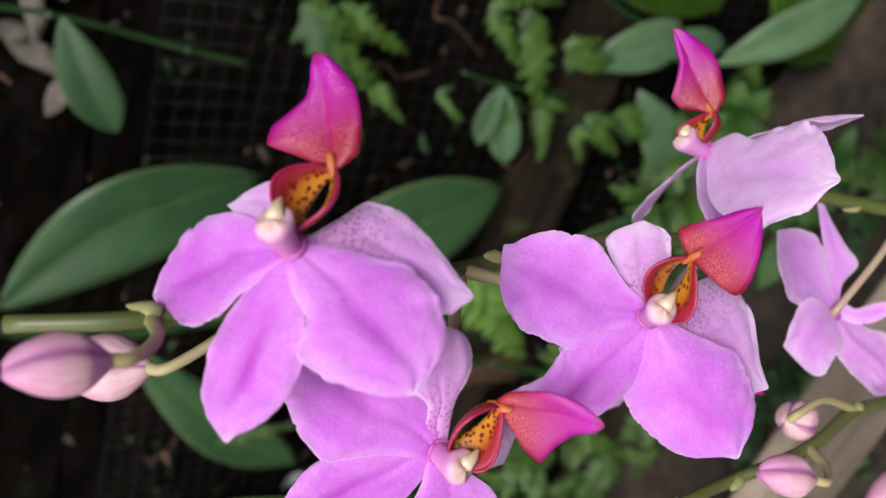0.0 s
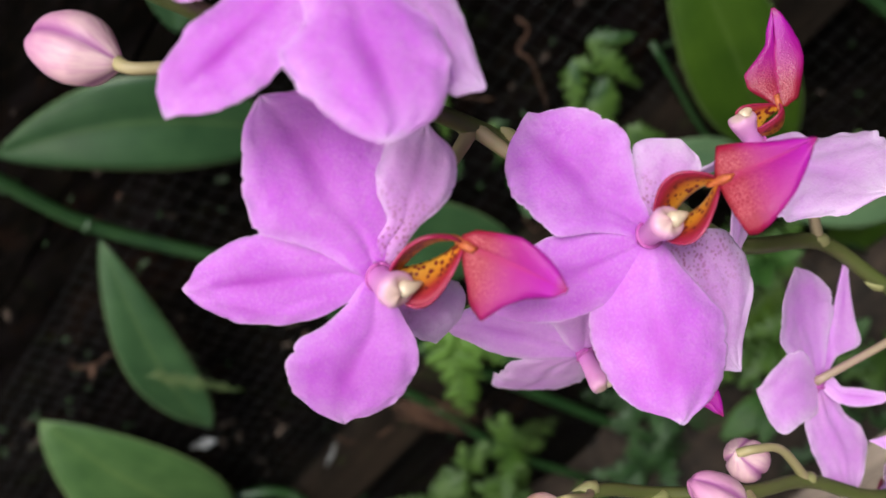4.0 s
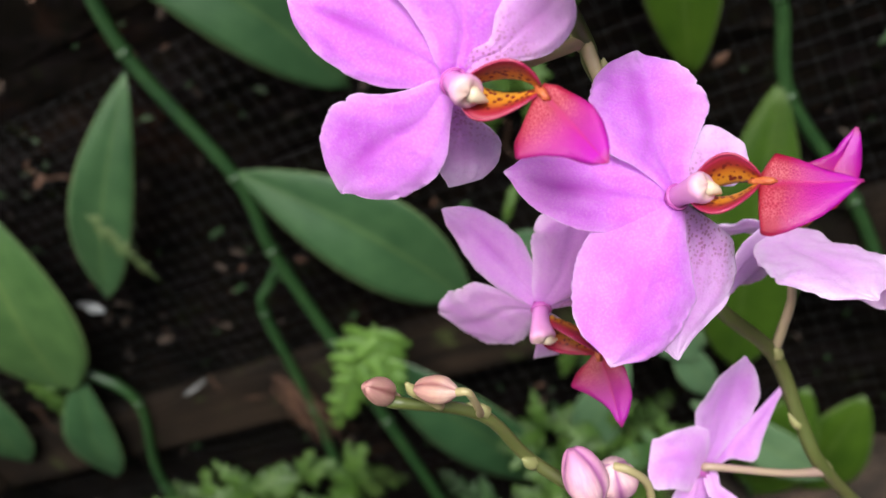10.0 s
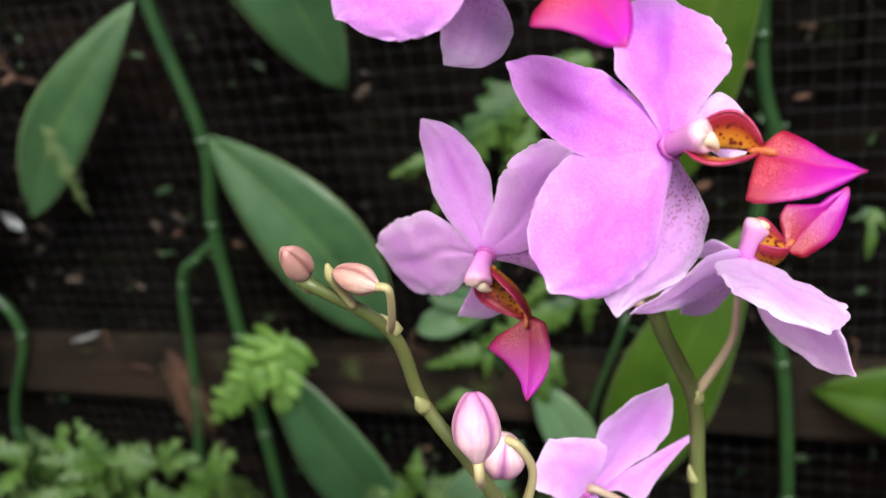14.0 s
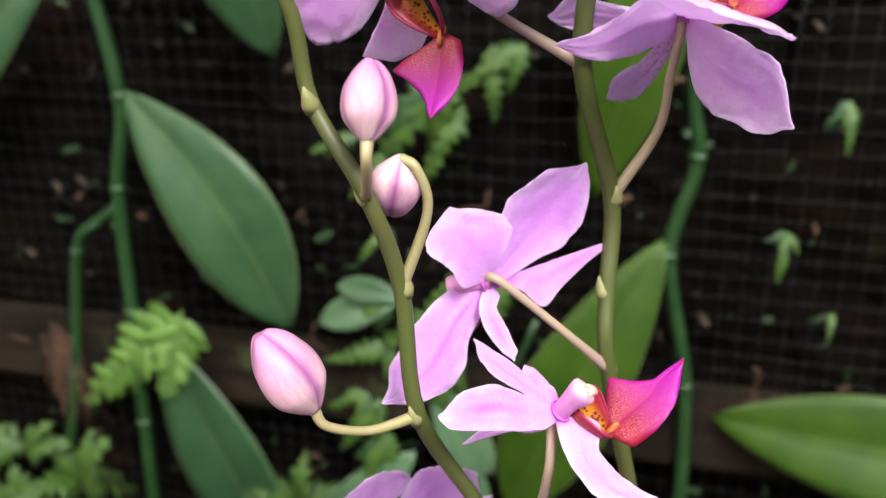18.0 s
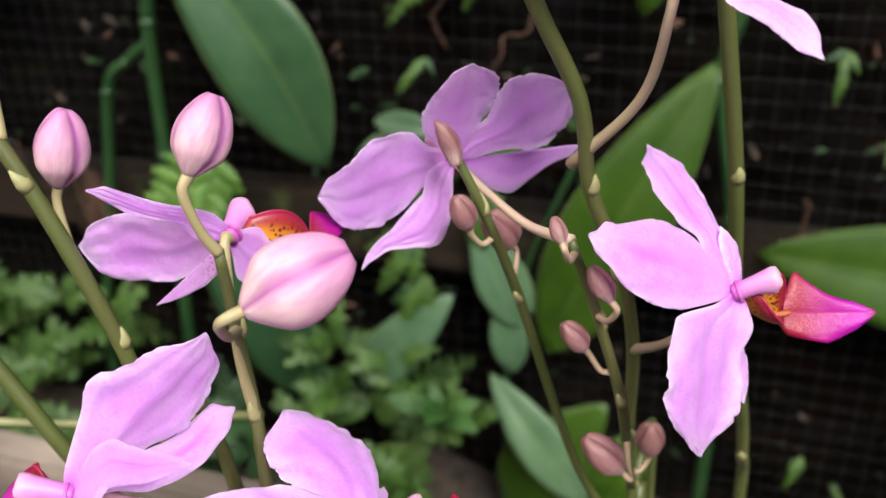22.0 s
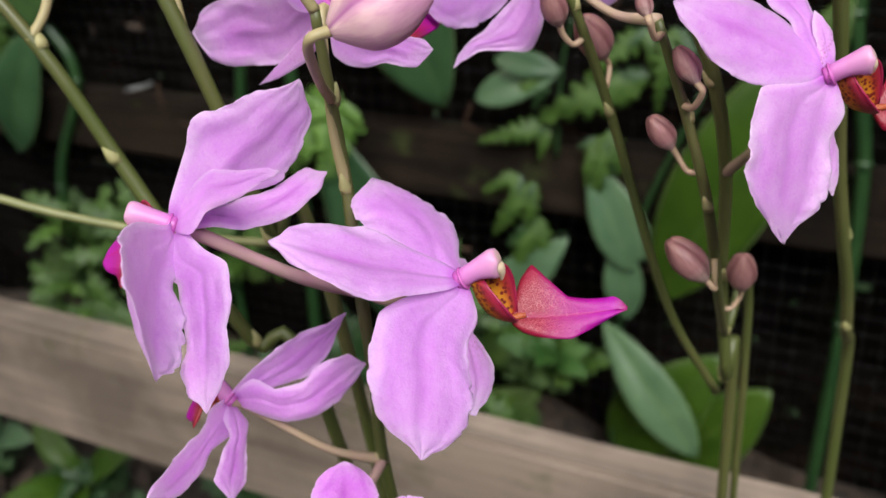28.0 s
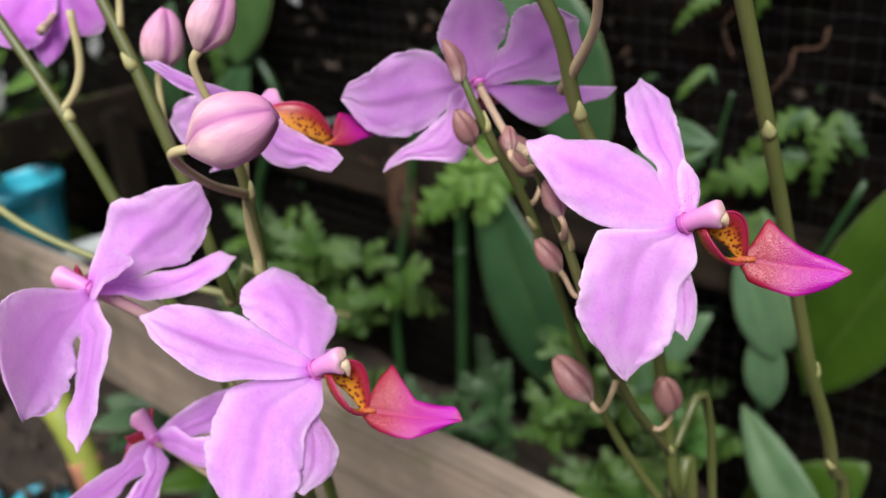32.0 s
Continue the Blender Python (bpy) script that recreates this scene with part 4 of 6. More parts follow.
shape("M", "petal", (-0.1963, 0.0142, 0.9213), (-0.19, -0.40, 0.90), (0.19, 0.40, -0.90), (5, 13, 18, 17, 16, 10, 5, 2), (34, 31, 27, 24, 21, 18, 12, 5))
shape("M", "sepal", (-0.1945, -0.0040, 0.9245), (-0.13, -0.09, 0.99), (0.13, 0.09, -0.99), (5, 1, 2, 4, 4, 4, 4, 2), (23, 21, 18, 24, 24, 20, 11, 5))
shape("M", "sepal", (-0.1848, 0.0112, 0.9128), (-0.23, -0.73, 0.64), (0.23, 0.73, -0.64), (5, 1, 3, 12, 18, 24, 12, 5), (10, 23, 20, 18, 18, 16, 8, 3))
shape("D", "sepal", (-0.1011, 0.1136, 1.1360), (0.12, -0.26, 0.96), (-0.12, 0.26, -0.96), (13, 19, 20, 12, 5, 1, 1, 1), (13, 17, 20, 21, 19, 13, 7, 3))
shape("D", "petal", (-0.1065, 0.1455, 1.1370), (-0.18, -0.34, 0.92), (0.18, 0.34, -0.92), (5, 4, 4, 6, 10, 16, 8, 3), (5, 6, 10, 13, 13, 12, 9, 6))
shape("D", "spotted", (-0.0926, 0.1404, 1.1197), (-0.79, -0.12, 0.60), (0.79, 0.12, -0.60), (5, 1, 1, 1, 6, 8, 5, 2), (5, 9, 14, 17, 19, 19, 14, 10))
shape("D", "petal", (-0.0613, 0.0976, 1.1423), (0.87, 0.35, -0.34), (-0.87, -0.35, 0.34), (5, 5, 12, 21, 27, 22, 12, 5), (10, 25, 33, 36, 36, 26, 20, 9))
shape("D", "sepal", (-0.0543, 0.1142, 1.1213), (-0.32, 0.39, -0.86), (0.32, -0.39, 0.86), (9, 23, 33, 34, 27, 22, 14, 6), (5, 10, 15, 19, 22, 19, 9, 3))
lip_shape("A", (-0.0680, 0.1072, 1.2446), (-0.0566, 0.1231, 1.2446), (-0.58, 0.41, 0.71), (0.58, -0.41, -0.71), (12, 28, 52, 45, 16, 9, 7, 4), (22, 26, 29, 29, 27, 20, 14, 9))
lip_shape("B", (-0.0991, 0.0841, 1.2151), (-0.0907, 0.0699, 1.2062), (0.89, 0.33, 0.31), (-0.89, -0.33, -0.31), (13, 16, 20, 23, 20, 14, 9, 4), (24, 48, 56, 36, 23, 16, 11, 5))
lip_shape("C", (-0.0730, 0.0893, 1.1818), (-0.0577, 0.0826, 1.1806), (0.38, 0.78, 0.49), (-0.38, -0.78, -0.49), (32, 29, 24, 18, 13, 9, 5, 2), (58, 60, 55, 46, 35, 21, 11, 4))
lip_shape("D", (-0.0681, 0.1357, 1.1390), (-0.0549, 0.1501, 1.1477), (-0.64, 0.13, 0.76), (0.64, -0.13, -0.76), (13, 30, 34, 20, 8, 6, 3, 1), (20, 23, 26, 28, 26, 19, 12, 7))
lip_shape("E", (-0.1216, 0.1072, 1.1378), (-0.1208, 0.0945, 1.1245), (-0.97, 0.15, -0.20), (0.97, -0.15, 0.20), (16, 43, 56, 34, 19, 9, 6, 3), (22, 25, 29, 29, 26, 17, 10, 4))
lip_shape("G", (-0.0846, 0.0928, 1.0621), (-0.0712, 0.0993, 1.0772), (-0.69, 0.63, 0.35), (0.69, -0.63, -0.35), (17, 29, 40, 20, 8, 6, 3, 2), (27, 29, 31, 29, 24, 14, 7, 3))
lip_shape("J", (-0.1678, 0.0786, 1.0013), (-0.1657, 0.0933, 1.0005), (-0.41, 0.11, 0.91), (0.41, -0.11, -0.91), (14, 34, 48, 42, 32, 22, 12, 6), (6, 10, 12, 10, 8, 6, 4, 2))
lip_shape("L", (-0.1302, 0.0461, 0.9525), (-0.1079, 0.0544, 0.9545), (-0.31, 0.67, 0.67), (0.31, -0.67, -0.67), (34, 49, 32, 16, 14, 13, 13, 8), (13, 18, 21, 22, 15, 8, 4, 2))
lip_shape("H", (-0.0680, 0.1038, 0.9843), (-0.0471, 0.1108, 0.9842), (-0.17, 0.53, 0.83), (0.17, -0.53, -0.83), (18, 45, 31, 21, 15, 11, 6, 3), (20, 24, 27, 30, 25, 18, 10, 5))
shape("hung", "sepal", (-0.2875, 0.0666, 1.0101), (0.70, 0.67, -0.26), (-0.70, -0.67, 0.26), (10, 17, 22, 24, 22, 17, 11, 6), (10, 17, 22, 24, 22, 17, 11, 6))
shape("hung", "petal", (-0.2960, 0.0570, 1.0187), (0.73, 0.24, -0.64), (-0.73, -0.24, 0.64), (12, 24, 34, 38, 38, 32, 22, 13), (12, 24, 34, 38, 38, 32, 22, 13))
shape("hung", "petal", (-0.2807, 0.0845, 1.0180), (0.20, 0.86, 0.46), (-0.20, -0.86, -0.46), (12, 24, 34, 38, 38, 32, 22, 13), (12, 24, 34, 38, 38, 32, 22, 13))
shape("hung", "spotted", (-0.2700, 0.0900, 1.0560), (-0.71, -0.13, 0.69), (0.71, 0.13, -0.69), (10, 18, 26, 30, 28, 21, 14, 8), (10, 18, 26, 30, 28, 21, 14, 8))
shape("hung", "spotted", (-0.3050, 0.0700, 1.0560), (-0.20, -0.87, -0.46), (0.20, 0.87, 0.46), (10, 18, 26, 30, 28, 21, 14, 8), (10, 18, 26, 30, 28, 21, 14, 8))
shape("lowest", "petal", (-0.1631, 0.0253, 0.9198), (-0.66, -0.66, 0.35), (0.66, 0.66, -0.35), (12, 24, 34, 38, 38, 32, 22, 13), (12, 24, 34, 38, 38, 32, 22, 13))
shape("lowest", "petal", (-0.1400, 0.0280, 0.9080), (-0.32, 0.15, 0.94), (0.32, -0.15, -0.94), (12, 24, 34, 38, 38, 32, 22, 13), (12, 24, 34, 38, 38, 32, 22, 13))
shape("lowest", "sepal", (-0.1800, 0.0000, 0.9060), (0.14, -0.38, -0.92), (-0.14, 0.38, 0.92), (10, 17, 22, 24, 22, 17, 11, 6), (10, 17, 22, 24, 22, 17, 11, 6))
shape("lowest", "spotted", (-0.1700, -0.0050, 0.8850), (0.60, 0.37, -0.70), (-0.60, -0.37, 0.70), (10, 18, 26, 30, 28, 21, 14, 8), (10, 18, 26, 30, 28, 21, 14, 8))
shape("lowest", "spotted", (-0.1480, 0.0150, 0.8800), (0.48, 0.82, 0.30), (-0.48, -0.82, -0.30), (10, 18, 26, 30, 28, 21, 14, 8), (10, 18, 26, 30, 28, 21, 14, 8))
STEMS = {
    "S1": [(-0.1003, 0.1132, 1.2879), (-0.0963, 0.108, 1.268), (-0.0965, 0.112, 1.235), (-0.097, 0.1175, 1.2065), (-0.098, 0.1206, 1.197), (-0.0948, 0.1238, 1.160),
           (-0.0965, 0.1242, 1.1297), (-0.090, 0.1349, 1.0975), (-0.0895, 0.13, 1.076), (-0.088, 0.127, 1.057), (-0.0794, 0.142, 1.001), (-0.0741, 0.16, 0.95),
           (-0.0694, 0.168, 0.92), (-0.064, 0.183, 0.88), (-0.06, 0.20, 0.80), (-0.05, 0.21, 0.30)],
    "S2": [(-0.1573, 0.078, 1.1635), (-0.1438, 0.084, 1.1483), (-0.141, 0.0865, 1.1287), (-0.1304, 0.084, 1.1123), (-0.1262, 0.0895, 1.091), (-0.124, 0.0906, 1.0615),
           (-0.1134, 0.1004, 1.0322), (-0.1112, 0.1062, 1.0102), (-0.1035, 0.114, 0.985), (-0.0999, 0.1228, 0.957), (-0.1, 0.135, 0.92), (-0.0965, 0.14, 0.88),
           (-0.095, 0.152, 0.84), (-0.09, 0.18, 0.30)],
    "S3": [(-0.1417, 0.0988, 1.0213), (-0.1345, 0.1, 1.005), (-0.1284, 0.112, 0.9755), (-0.113, 0.124, 0.913), (-0.0985, 0.138, 0.875)],
    "S4": [(-0.112, 0.088, 1.0055), (-0.1055, 0.0925, 0.983), (-0.1, 0.097, 0.96), (-0.098, 0.112, 0.93), (-0.0975, 0.135, 0.90), (-0.0925, 0.16, 0.86), (-0.088, 0.19, 0.30)],
    "S6": [(-0.242, 0.058, 1.06), (-0.232, 0.059, 1.04), (-0.2225, 0.06, 1.02), (-0.2155, 0.061, 1.0), (-0.2108, 0.063, 0.98), (-0.205, 0.066, 0.95), (-0.195, 0.08, 0.9), (-0.18, 0.14, 0.30)],
    "S7": [(-0.1731, 0.0513, 1.014), (-0.1745, 0.0553, 0.9938), (-0.173, 0.0549, 0.9735), (-0.1693, 0.0495, 0.95), (-0.170, 0.052, 0.92), (-0.171, 0.053, 0.895), (-0.172, 0.062, 0.84), (-0.17, 0.13, 0.30)],
    "S8": [(-0.285, 0.052, 1.035), (-0.26, 0.056, 1.0), (-0.247, 0.06, 0.97), (-0.232, 0.062, 0.94), (-0.222, 0.07, 0.91), (-0.205, 0.085, 0.85), (-0.19, 0.15, 0.30)],
    "BR": [(-0.4182, 0.0667, 1.0166), (-0.3810, 0.0530, 0.9960), (-0.3399, 0.0472, 0.9787), (-0.2950, 0.0490, 0.9590), (-0.2516, 0.0740, 0.9390), (-0.2084, 0.1136, 0.9207)],
}
FRESH = "open lilac-pink orchid flower with magenta lip and orange throat"
BEHIND = "lilac-pink orchid flower turned away on its stalk"
node_at = lambda s, i: np.asarray(STEMS[s][i])
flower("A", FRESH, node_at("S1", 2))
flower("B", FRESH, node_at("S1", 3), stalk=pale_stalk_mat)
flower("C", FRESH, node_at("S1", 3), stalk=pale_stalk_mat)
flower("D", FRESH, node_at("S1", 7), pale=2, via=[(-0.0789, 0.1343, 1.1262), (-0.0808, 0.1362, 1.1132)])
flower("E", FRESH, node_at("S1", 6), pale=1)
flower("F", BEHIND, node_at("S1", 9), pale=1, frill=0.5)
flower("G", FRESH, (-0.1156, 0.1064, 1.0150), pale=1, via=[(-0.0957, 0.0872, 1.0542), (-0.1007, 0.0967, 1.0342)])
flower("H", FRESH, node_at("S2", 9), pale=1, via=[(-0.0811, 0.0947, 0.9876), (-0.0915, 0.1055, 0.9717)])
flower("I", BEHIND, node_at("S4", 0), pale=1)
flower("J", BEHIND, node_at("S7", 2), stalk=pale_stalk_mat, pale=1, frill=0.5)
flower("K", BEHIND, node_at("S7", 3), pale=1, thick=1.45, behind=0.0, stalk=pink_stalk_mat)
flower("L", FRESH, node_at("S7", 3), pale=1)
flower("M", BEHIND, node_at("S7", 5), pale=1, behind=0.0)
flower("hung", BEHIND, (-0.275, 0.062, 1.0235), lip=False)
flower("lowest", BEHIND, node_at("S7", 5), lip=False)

# ---- spikes and buds ----
for s, pts in STEMS.items():
    top = thing("flower_spike", pts[-1], "green orchid flower spike with dry bracts at its nodes", "flower spike", "orchid flower spikes")
    line = smooth_line(np.asarray(pts) - np.asarray(pts[-1]), 6)
    big = {"S1": 0.0020, "S2": 0.0018, "S3": 0.0013, "S4": 0.0014, "S6": 0.0019, "S7": 0.0016, "S8": 0.0021, "BR": 0.0013}[s]
    v, fc, uv = tube(line, [big * 0.72, big * 0.88, big, big, big, big * 1.1], 10)
    part("stalk", mesh_from("stalk", v, fc, spike_mat if s != "BR" else branch_mat, uv), top)
    for i in range(1, len(pts) - 2):
        p, q = np.asarray(pts[i]) - np.asarray(pts[-1]), np.asarray(pts[i - 1]) - np.asarray(pts[-1])
        up = unit(q - p)
        out = unit(np.cross(up, (math.sin(i * 2.3), math.cos(i * 2.3), 0.1)))
        v, fc, uv = tube([p - up * 0.0016 + out * big * 0.2, p + up * 0.0002 + out * big * 0.5, p + up * 0.0018 + out * big * 0.8, p + up * 0.0036 + out * big * 1.1], [big * 0.9, big * 0.95, big * 0.6, 0.0002], 8)
        part("bract", mesh_from("bract", v, fc, bract_mat, uv), top, "small dry bract at a node")


def bud(base, tip, attach, fat, mat, label, stalk=pedicel_mat, thick=1.0, via=()):
    base, tip, attach = (np.asarray(p, float) for p in (base, tip, attach))
    top = thing("orchid_bud", base, label, "orchid bud", "orchid buds on the spikes")
    d = tip - base
    n = 20
    u = np.linspace(0, 1, n)
    r = fat * np.linalg.norm(d) * np.sin(math.pi * np.clip(u * 0.915 + 0.05, 0, 1)) ** 0.60 * (1 - 0.10 * u) * (0.62 + 0.38 * np.clip(u / 0.28, 0, 1) ** 0.8)
    v, fc, uv = tube(np.outer(u, d), r, 36)
    v = np.array(v).reshape(n, 36, 3)
    axis = np.outer(u, d)[:, None]
    ang = np.arange(36) / 36 * 3 % 1
    lobes = 1 + 0.20 * np.cos(2 * math.pi * ang)[None, :] * np.clip((u - 0.72) / 0.28, 0, 1)[:, None]
    groove = 1 - 0.13 * np.exp(-((ang - 0.5) / 0.06) ** 2) + 0.05 * np.clip((ang - 0.5) * 4, 0, 1) * (ang > 0.5) * (1 - ang) * 2 + 0.05 * np.cos(2 * math.pi * ang)
    v = axis + (v - axis) * (groove[None, :] * lobes)[..., None]
    part("bud", mesh_from("bud", v.reshape(-1, 3), fc, mat, uv), top)
    a = attach - base
    bends = [np.asarray(q) - base for q in via] or [-0.22 * d, 0.45 * (a - 0.3 * d) + np.array((0, 0, -0.002))]
    line = smooth_line([0.04 * d, *bends, a], 6)
    v, fc, uv = tube(line, [0.0012 * thick, 0.0010 * thick, 0.0010 * thick, 0.0013 * thick], 8)
    part("pedicel", mesh_from("pedicel", v, fc, stalk, uv), top, "curved bud stalk")


PLUMP, YOUNG = "plump closed lilac-pink orchid bud on a curved stalk", "small brown-pink young orchid bud"
BUDS = {
    "b2": ((-0.1126, 0.1138, 1.2651), (-0.1203, 0.1235, 1.2765)),
    "b3": ((-0.1253, 0.0725, 1.1258), (-0.1261, 0.0780, 1.1385)),
    "b5": ((-0.1402, 0.0751, 1.0699), (-0.1488, 0.0720, 1.0872)),
    "b6": ((-0.2194, 0.0655, 1.0167), (-0.2158, 0.0684, 1.0333)),
    "b7": ((-0.1754, 0.0493, 1.0305), (-0.1718, 0.0563, 1.0437)),
    "b8": ((-0.1564, 0.0303, 1.0164), (-0.1414, 0.0414, 1.0234)),
    "bi1": ((-0.1370, 0.0985, 1.0000), (-0.1391, 0.0951, 1.0096)),
    "bi2": ((-0.1312, 0.1163, 0.9876), (-0.1347, 0.1077, 0.9998)),
    "bj1": ((-0.1126, 0.0815, 1.0077), (-0.1153, 0.0843, 1.0125)),
    "bj2": ((-0.1024, 0.0856, 0.9931), (-0.1077, 0.0875, 1.0002)),
    "bj3": ((-0.1085, 0.0943, 0.9742), (-0.1134, 0.0916, 0.9825)),
    "bj4": ((-0.0979, 0.0915, 0.9424), (-0.1071, 0.0896, 0.9528)),
    "bj5": ((-0.0933, 0.1253, 0.9211), (-0.0933, 0.1217, 0.9342)),
    "tip1": ((-0.1573, 0.0806, 1.1626), (-0.1566, 0.0746, 1.1719)),
    "tip2": ((-0.1401, 0.0762, 1.1630), (-0.1496, 0.0782, 1.1652)),
}
bud((-0.0902, 0.0931, 1.2768), (-0.0892, 0.0916, 1.2902), node_at("S1", 1), 0.34, bud_mat, PLUMP, pale_stalk_mat)
bud(*BUDS["b2"], (-0.0985, 0.1150, 1.2470), 0.36, bud_mat, PLUMP, pale_stalk_mat)
bud(*BUDS["b3"], node_at("S2", 3), 0.36, bud_mat, PLUMP, pale_stalk_mat)
bud((-0.1250, 0.0892, 1.1185), (-0.1285, 0.0912, 1.1062), node_at("S2", 4), 0.40, bud_mat, PLUMP, pale_stalk_mat, via=[(-0.1219, 0.0887, 1.1163), (-0.1205, 0.0900, 1.1075)])
bud(*BUDS["b5"], node_at("S2", 5), 0.34, bud_mat, PLUMP, pale_stalk_mat)
bud(*BUDS["b6"], node_at("S6", 3), 0.35, bud_mat, PLUMP, pale_stalk_mat)
bud(*BUDS["b7"], node_at("S7", 0), 0.36, bud_mat, PLUMP, pale_stalk_mat)
bud(*BUDS["b8"], node_at("S7", 1), 0.40, bud_mat, PLUMP, pale_stalk_mat)
bud(*BUDS["tip1"], node_at("S2", 0), 0.28, tip_bud_mat, YOUNG, pale_stalk_mat, 0.8)
bud(*BUDS["tip2"], node_at("S2", 1), 0.31, tip_bud_mat, YOUNG, pale_stalk_mat, 0.8)
for key, s, i in (("bi1", "S3", 2), ("bi2", "S3", 2), ("bj1", "S4", 0), ("bj2", "S4", 1), ("bj3", "S4", 2), ("bj4", "S4", 3), ("bj5", "S4", 4)):
    line = smooth_line(STEMS[s], 8)
    foot = np.asarray(BUDS[key][0]) - np.array((0, 0, 0.0065))
    bud(*BUDS[key], line[np.argmin(np.linalg.norm(line - foot, axis=1))], 0.31, young_bud_mat, YOUNG, young_stalk_mat, 0.72)
bud((-0.2291, 0.0628, 1.0439), (-0.2339, 0.0584, 1.0475), (-0.2258, 0.0600, 1.0291), 0.45, bud_mat, PLUMP, pale_stalk_mat)
# curled bud stalk on the far spike
v, fc, uv = tube(smooth_line([(-0.2611, 0.0549, 1.0011), (-0.2589, 0.0605, 1.0077), (-0.2590, 0.0640, 1.0160), (-0.2620, 0.0660, 1.0300)], 6), [0.0013], 8)
ob = tagged(new("bud_stalk", mesh_from("bud_stalk", v, fc, pale_stalk_mat, uv)), "pale green curled flower stalk on a spike", "flower stalk")
# brown sheath at the tip of the low spike
v, fc, uv = tube(smooth_line([(-0.1395, 0.0975, 1.0160), (-0.1408, 0.0985, 1.0195), (-0.1424, 0.0980, 1.0235), (-0.1440, 0.0970, 1.0262)], 4), [0.0012, 0.0022, 0.0024, 0.0017, 0.0003], 10)
tagged(new("bract_sheath", mesh_from("bract_sheath", v, fc, young_bud_mat, uv)), "brown dry sheath at the tip of a spike", "bract")
v, fc, uv = tube(smooth_line([(-0.1485, 0.0805, 1.1560), (-0.1500, 0.0800, 1.1600), (-0.1510, 0.0790, 1.1640), (-0.1512, 0.0788, 1.1665)], 4), [0.0009, 0.0011, 0.0014, 0.0004], 8)
tagged(new("tiny_bud", mesh_from("tiny_bud", v, fc, pale_stalk_mat, uv)), "tiny green bud between two small buds", "orchid bud")


# ---- structure: ground, back wall, wooden rails ----
WALL = 0.755
rng = np.random.default_rng(5)


# one sheet of earth, finer near the wall, out to the horizon
xs = np.concatenate([[-900, -120, -20, -6, -3], np.linspace(-2.2, 1.2, 60), [2, 4, 12, 60, 900]])
ys = np.concatenate([[-900, -120, -20, -6, -2], np.linspace(-1.0, 0.72, 36), [2, 6, 20, 120, 900]])
gv, gf = [], []
for x in xs:
    for y in ys:
        near = abs(x + 0.5) < 2 and -1.1 < y < 0.75
        gv.append((x, y, 0.33 + (0.03 * noise.noise((x * 9, y * 9, 0)) + 0.012 * noise.noise((x * 40, y * 40, 3)) if near else 0)))
for i in range(len(xs) - 1):
    for j in range(len(ys) - 1):
        a = i * len(ys) + j
        gf.append((a, a + len(ys), a + len(ys) + 1, a + 1))
tagged(new("ground", mesh_from("ground", gv, gf, soil_mat)), "dark damp soil with leaf litter", "ground", kind="structure")

wall = tagged(new("wall_back", bm_mesh("wall_back", box((-3.2, WALL + 0.02, 0.2), (2.4, WALL + 0.10, 2.3), 0.004), shaded_wall_wood)), "rotten timber wall behind the plants, its shade put into the colour", "wall", kind="structure")
z, k = 0.22, 0
while z < 2.25:
    h = 0.085 + 0.03 * rng.random()
    x = -3.2
    while x < 2.4:
        w = 1.1 + 0.9 * rng.random()
        bm = box((x, WALL - 0.004 - 0.005 * rng.random(), z), (min(x + w, 2.4) - 0.004, WALL + 0.02, z + h - 0.001 - 0.003 * rng.random()), 0)
        bmesh.ops.subdivide_edges(bm, edges=[e for e in bm.edges if e.calc_length() > 0.3], cuts=40)
        bmesh.ops.subdivide_edges(bm, edges=[e for e in bm.edges if 0.07 < e.calc_length() < 0.13 and abs(e.verts[0].co.x - e.verts[1].co.x) < 0.001], cuts=4)
        for q in bm.verts:
            p = q.co
            q.co = p + Vector((0, 0.012 * noise.noise(p * 14) + 0.006 * noise.noise(p * 45), 0.004 * noise.noise((p.x * 22, z * 9, 1))))
        ob = new("board", bm_mesh("board", bm, shaded_wall_wood))
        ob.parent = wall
        x += w
    z += h
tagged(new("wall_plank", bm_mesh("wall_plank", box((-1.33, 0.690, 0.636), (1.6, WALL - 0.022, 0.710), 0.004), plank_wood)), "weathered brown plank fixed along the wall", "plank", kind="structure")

# unseen plain walls closing off the camera's back and sides, added to cut skylight
for name, lo, hi in (("unseen_wall_front", (-3.2, -2.1, 0.2), (2.4, -2.0, 1.5)), ("unseen_wall_left", (-3.3, -2.1, 0.2), (-3.2, 0.8, 2.3)), ("unseen_wall_right", (2.4, -2.1, 0.2), (2.5, 0.8, 2.3))):
    tagged(new(name, bm_mesh(name, box(lo, hi, 0.004), unseen_wall_mat)), "unseen plain dark wall added to cut the low skylight", "wall", kind="structure")


def rail(lo, hi, label, mat=rail_wood):
    bm = box(lo, hi, 0.0035)
    bmesh.ops.subdivide_edges(bm, edges=[e for e in bm.edges if e.calc_length() > 0.3], cuts=24)
    for v in bm.verts:
        v.co += Vector((0, 0.0016, 0.0016)) * noise.noise(v.co * 14) + Vector((0, 0.0008, 0.0008)) * noise.noise(v.co * 60)
    return tagged(new("wooden_rail", bm_mesh("wooden_rail", bm, mat)), label, "rail", kind="structure")


rail((-1.30, 0.268, 0.600), (1.5, 0.296, 0.705), "grey weathered wooden rail in front of the ferns")
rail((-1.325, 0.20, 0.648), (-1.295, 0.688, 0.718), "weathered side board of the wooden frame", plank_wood)
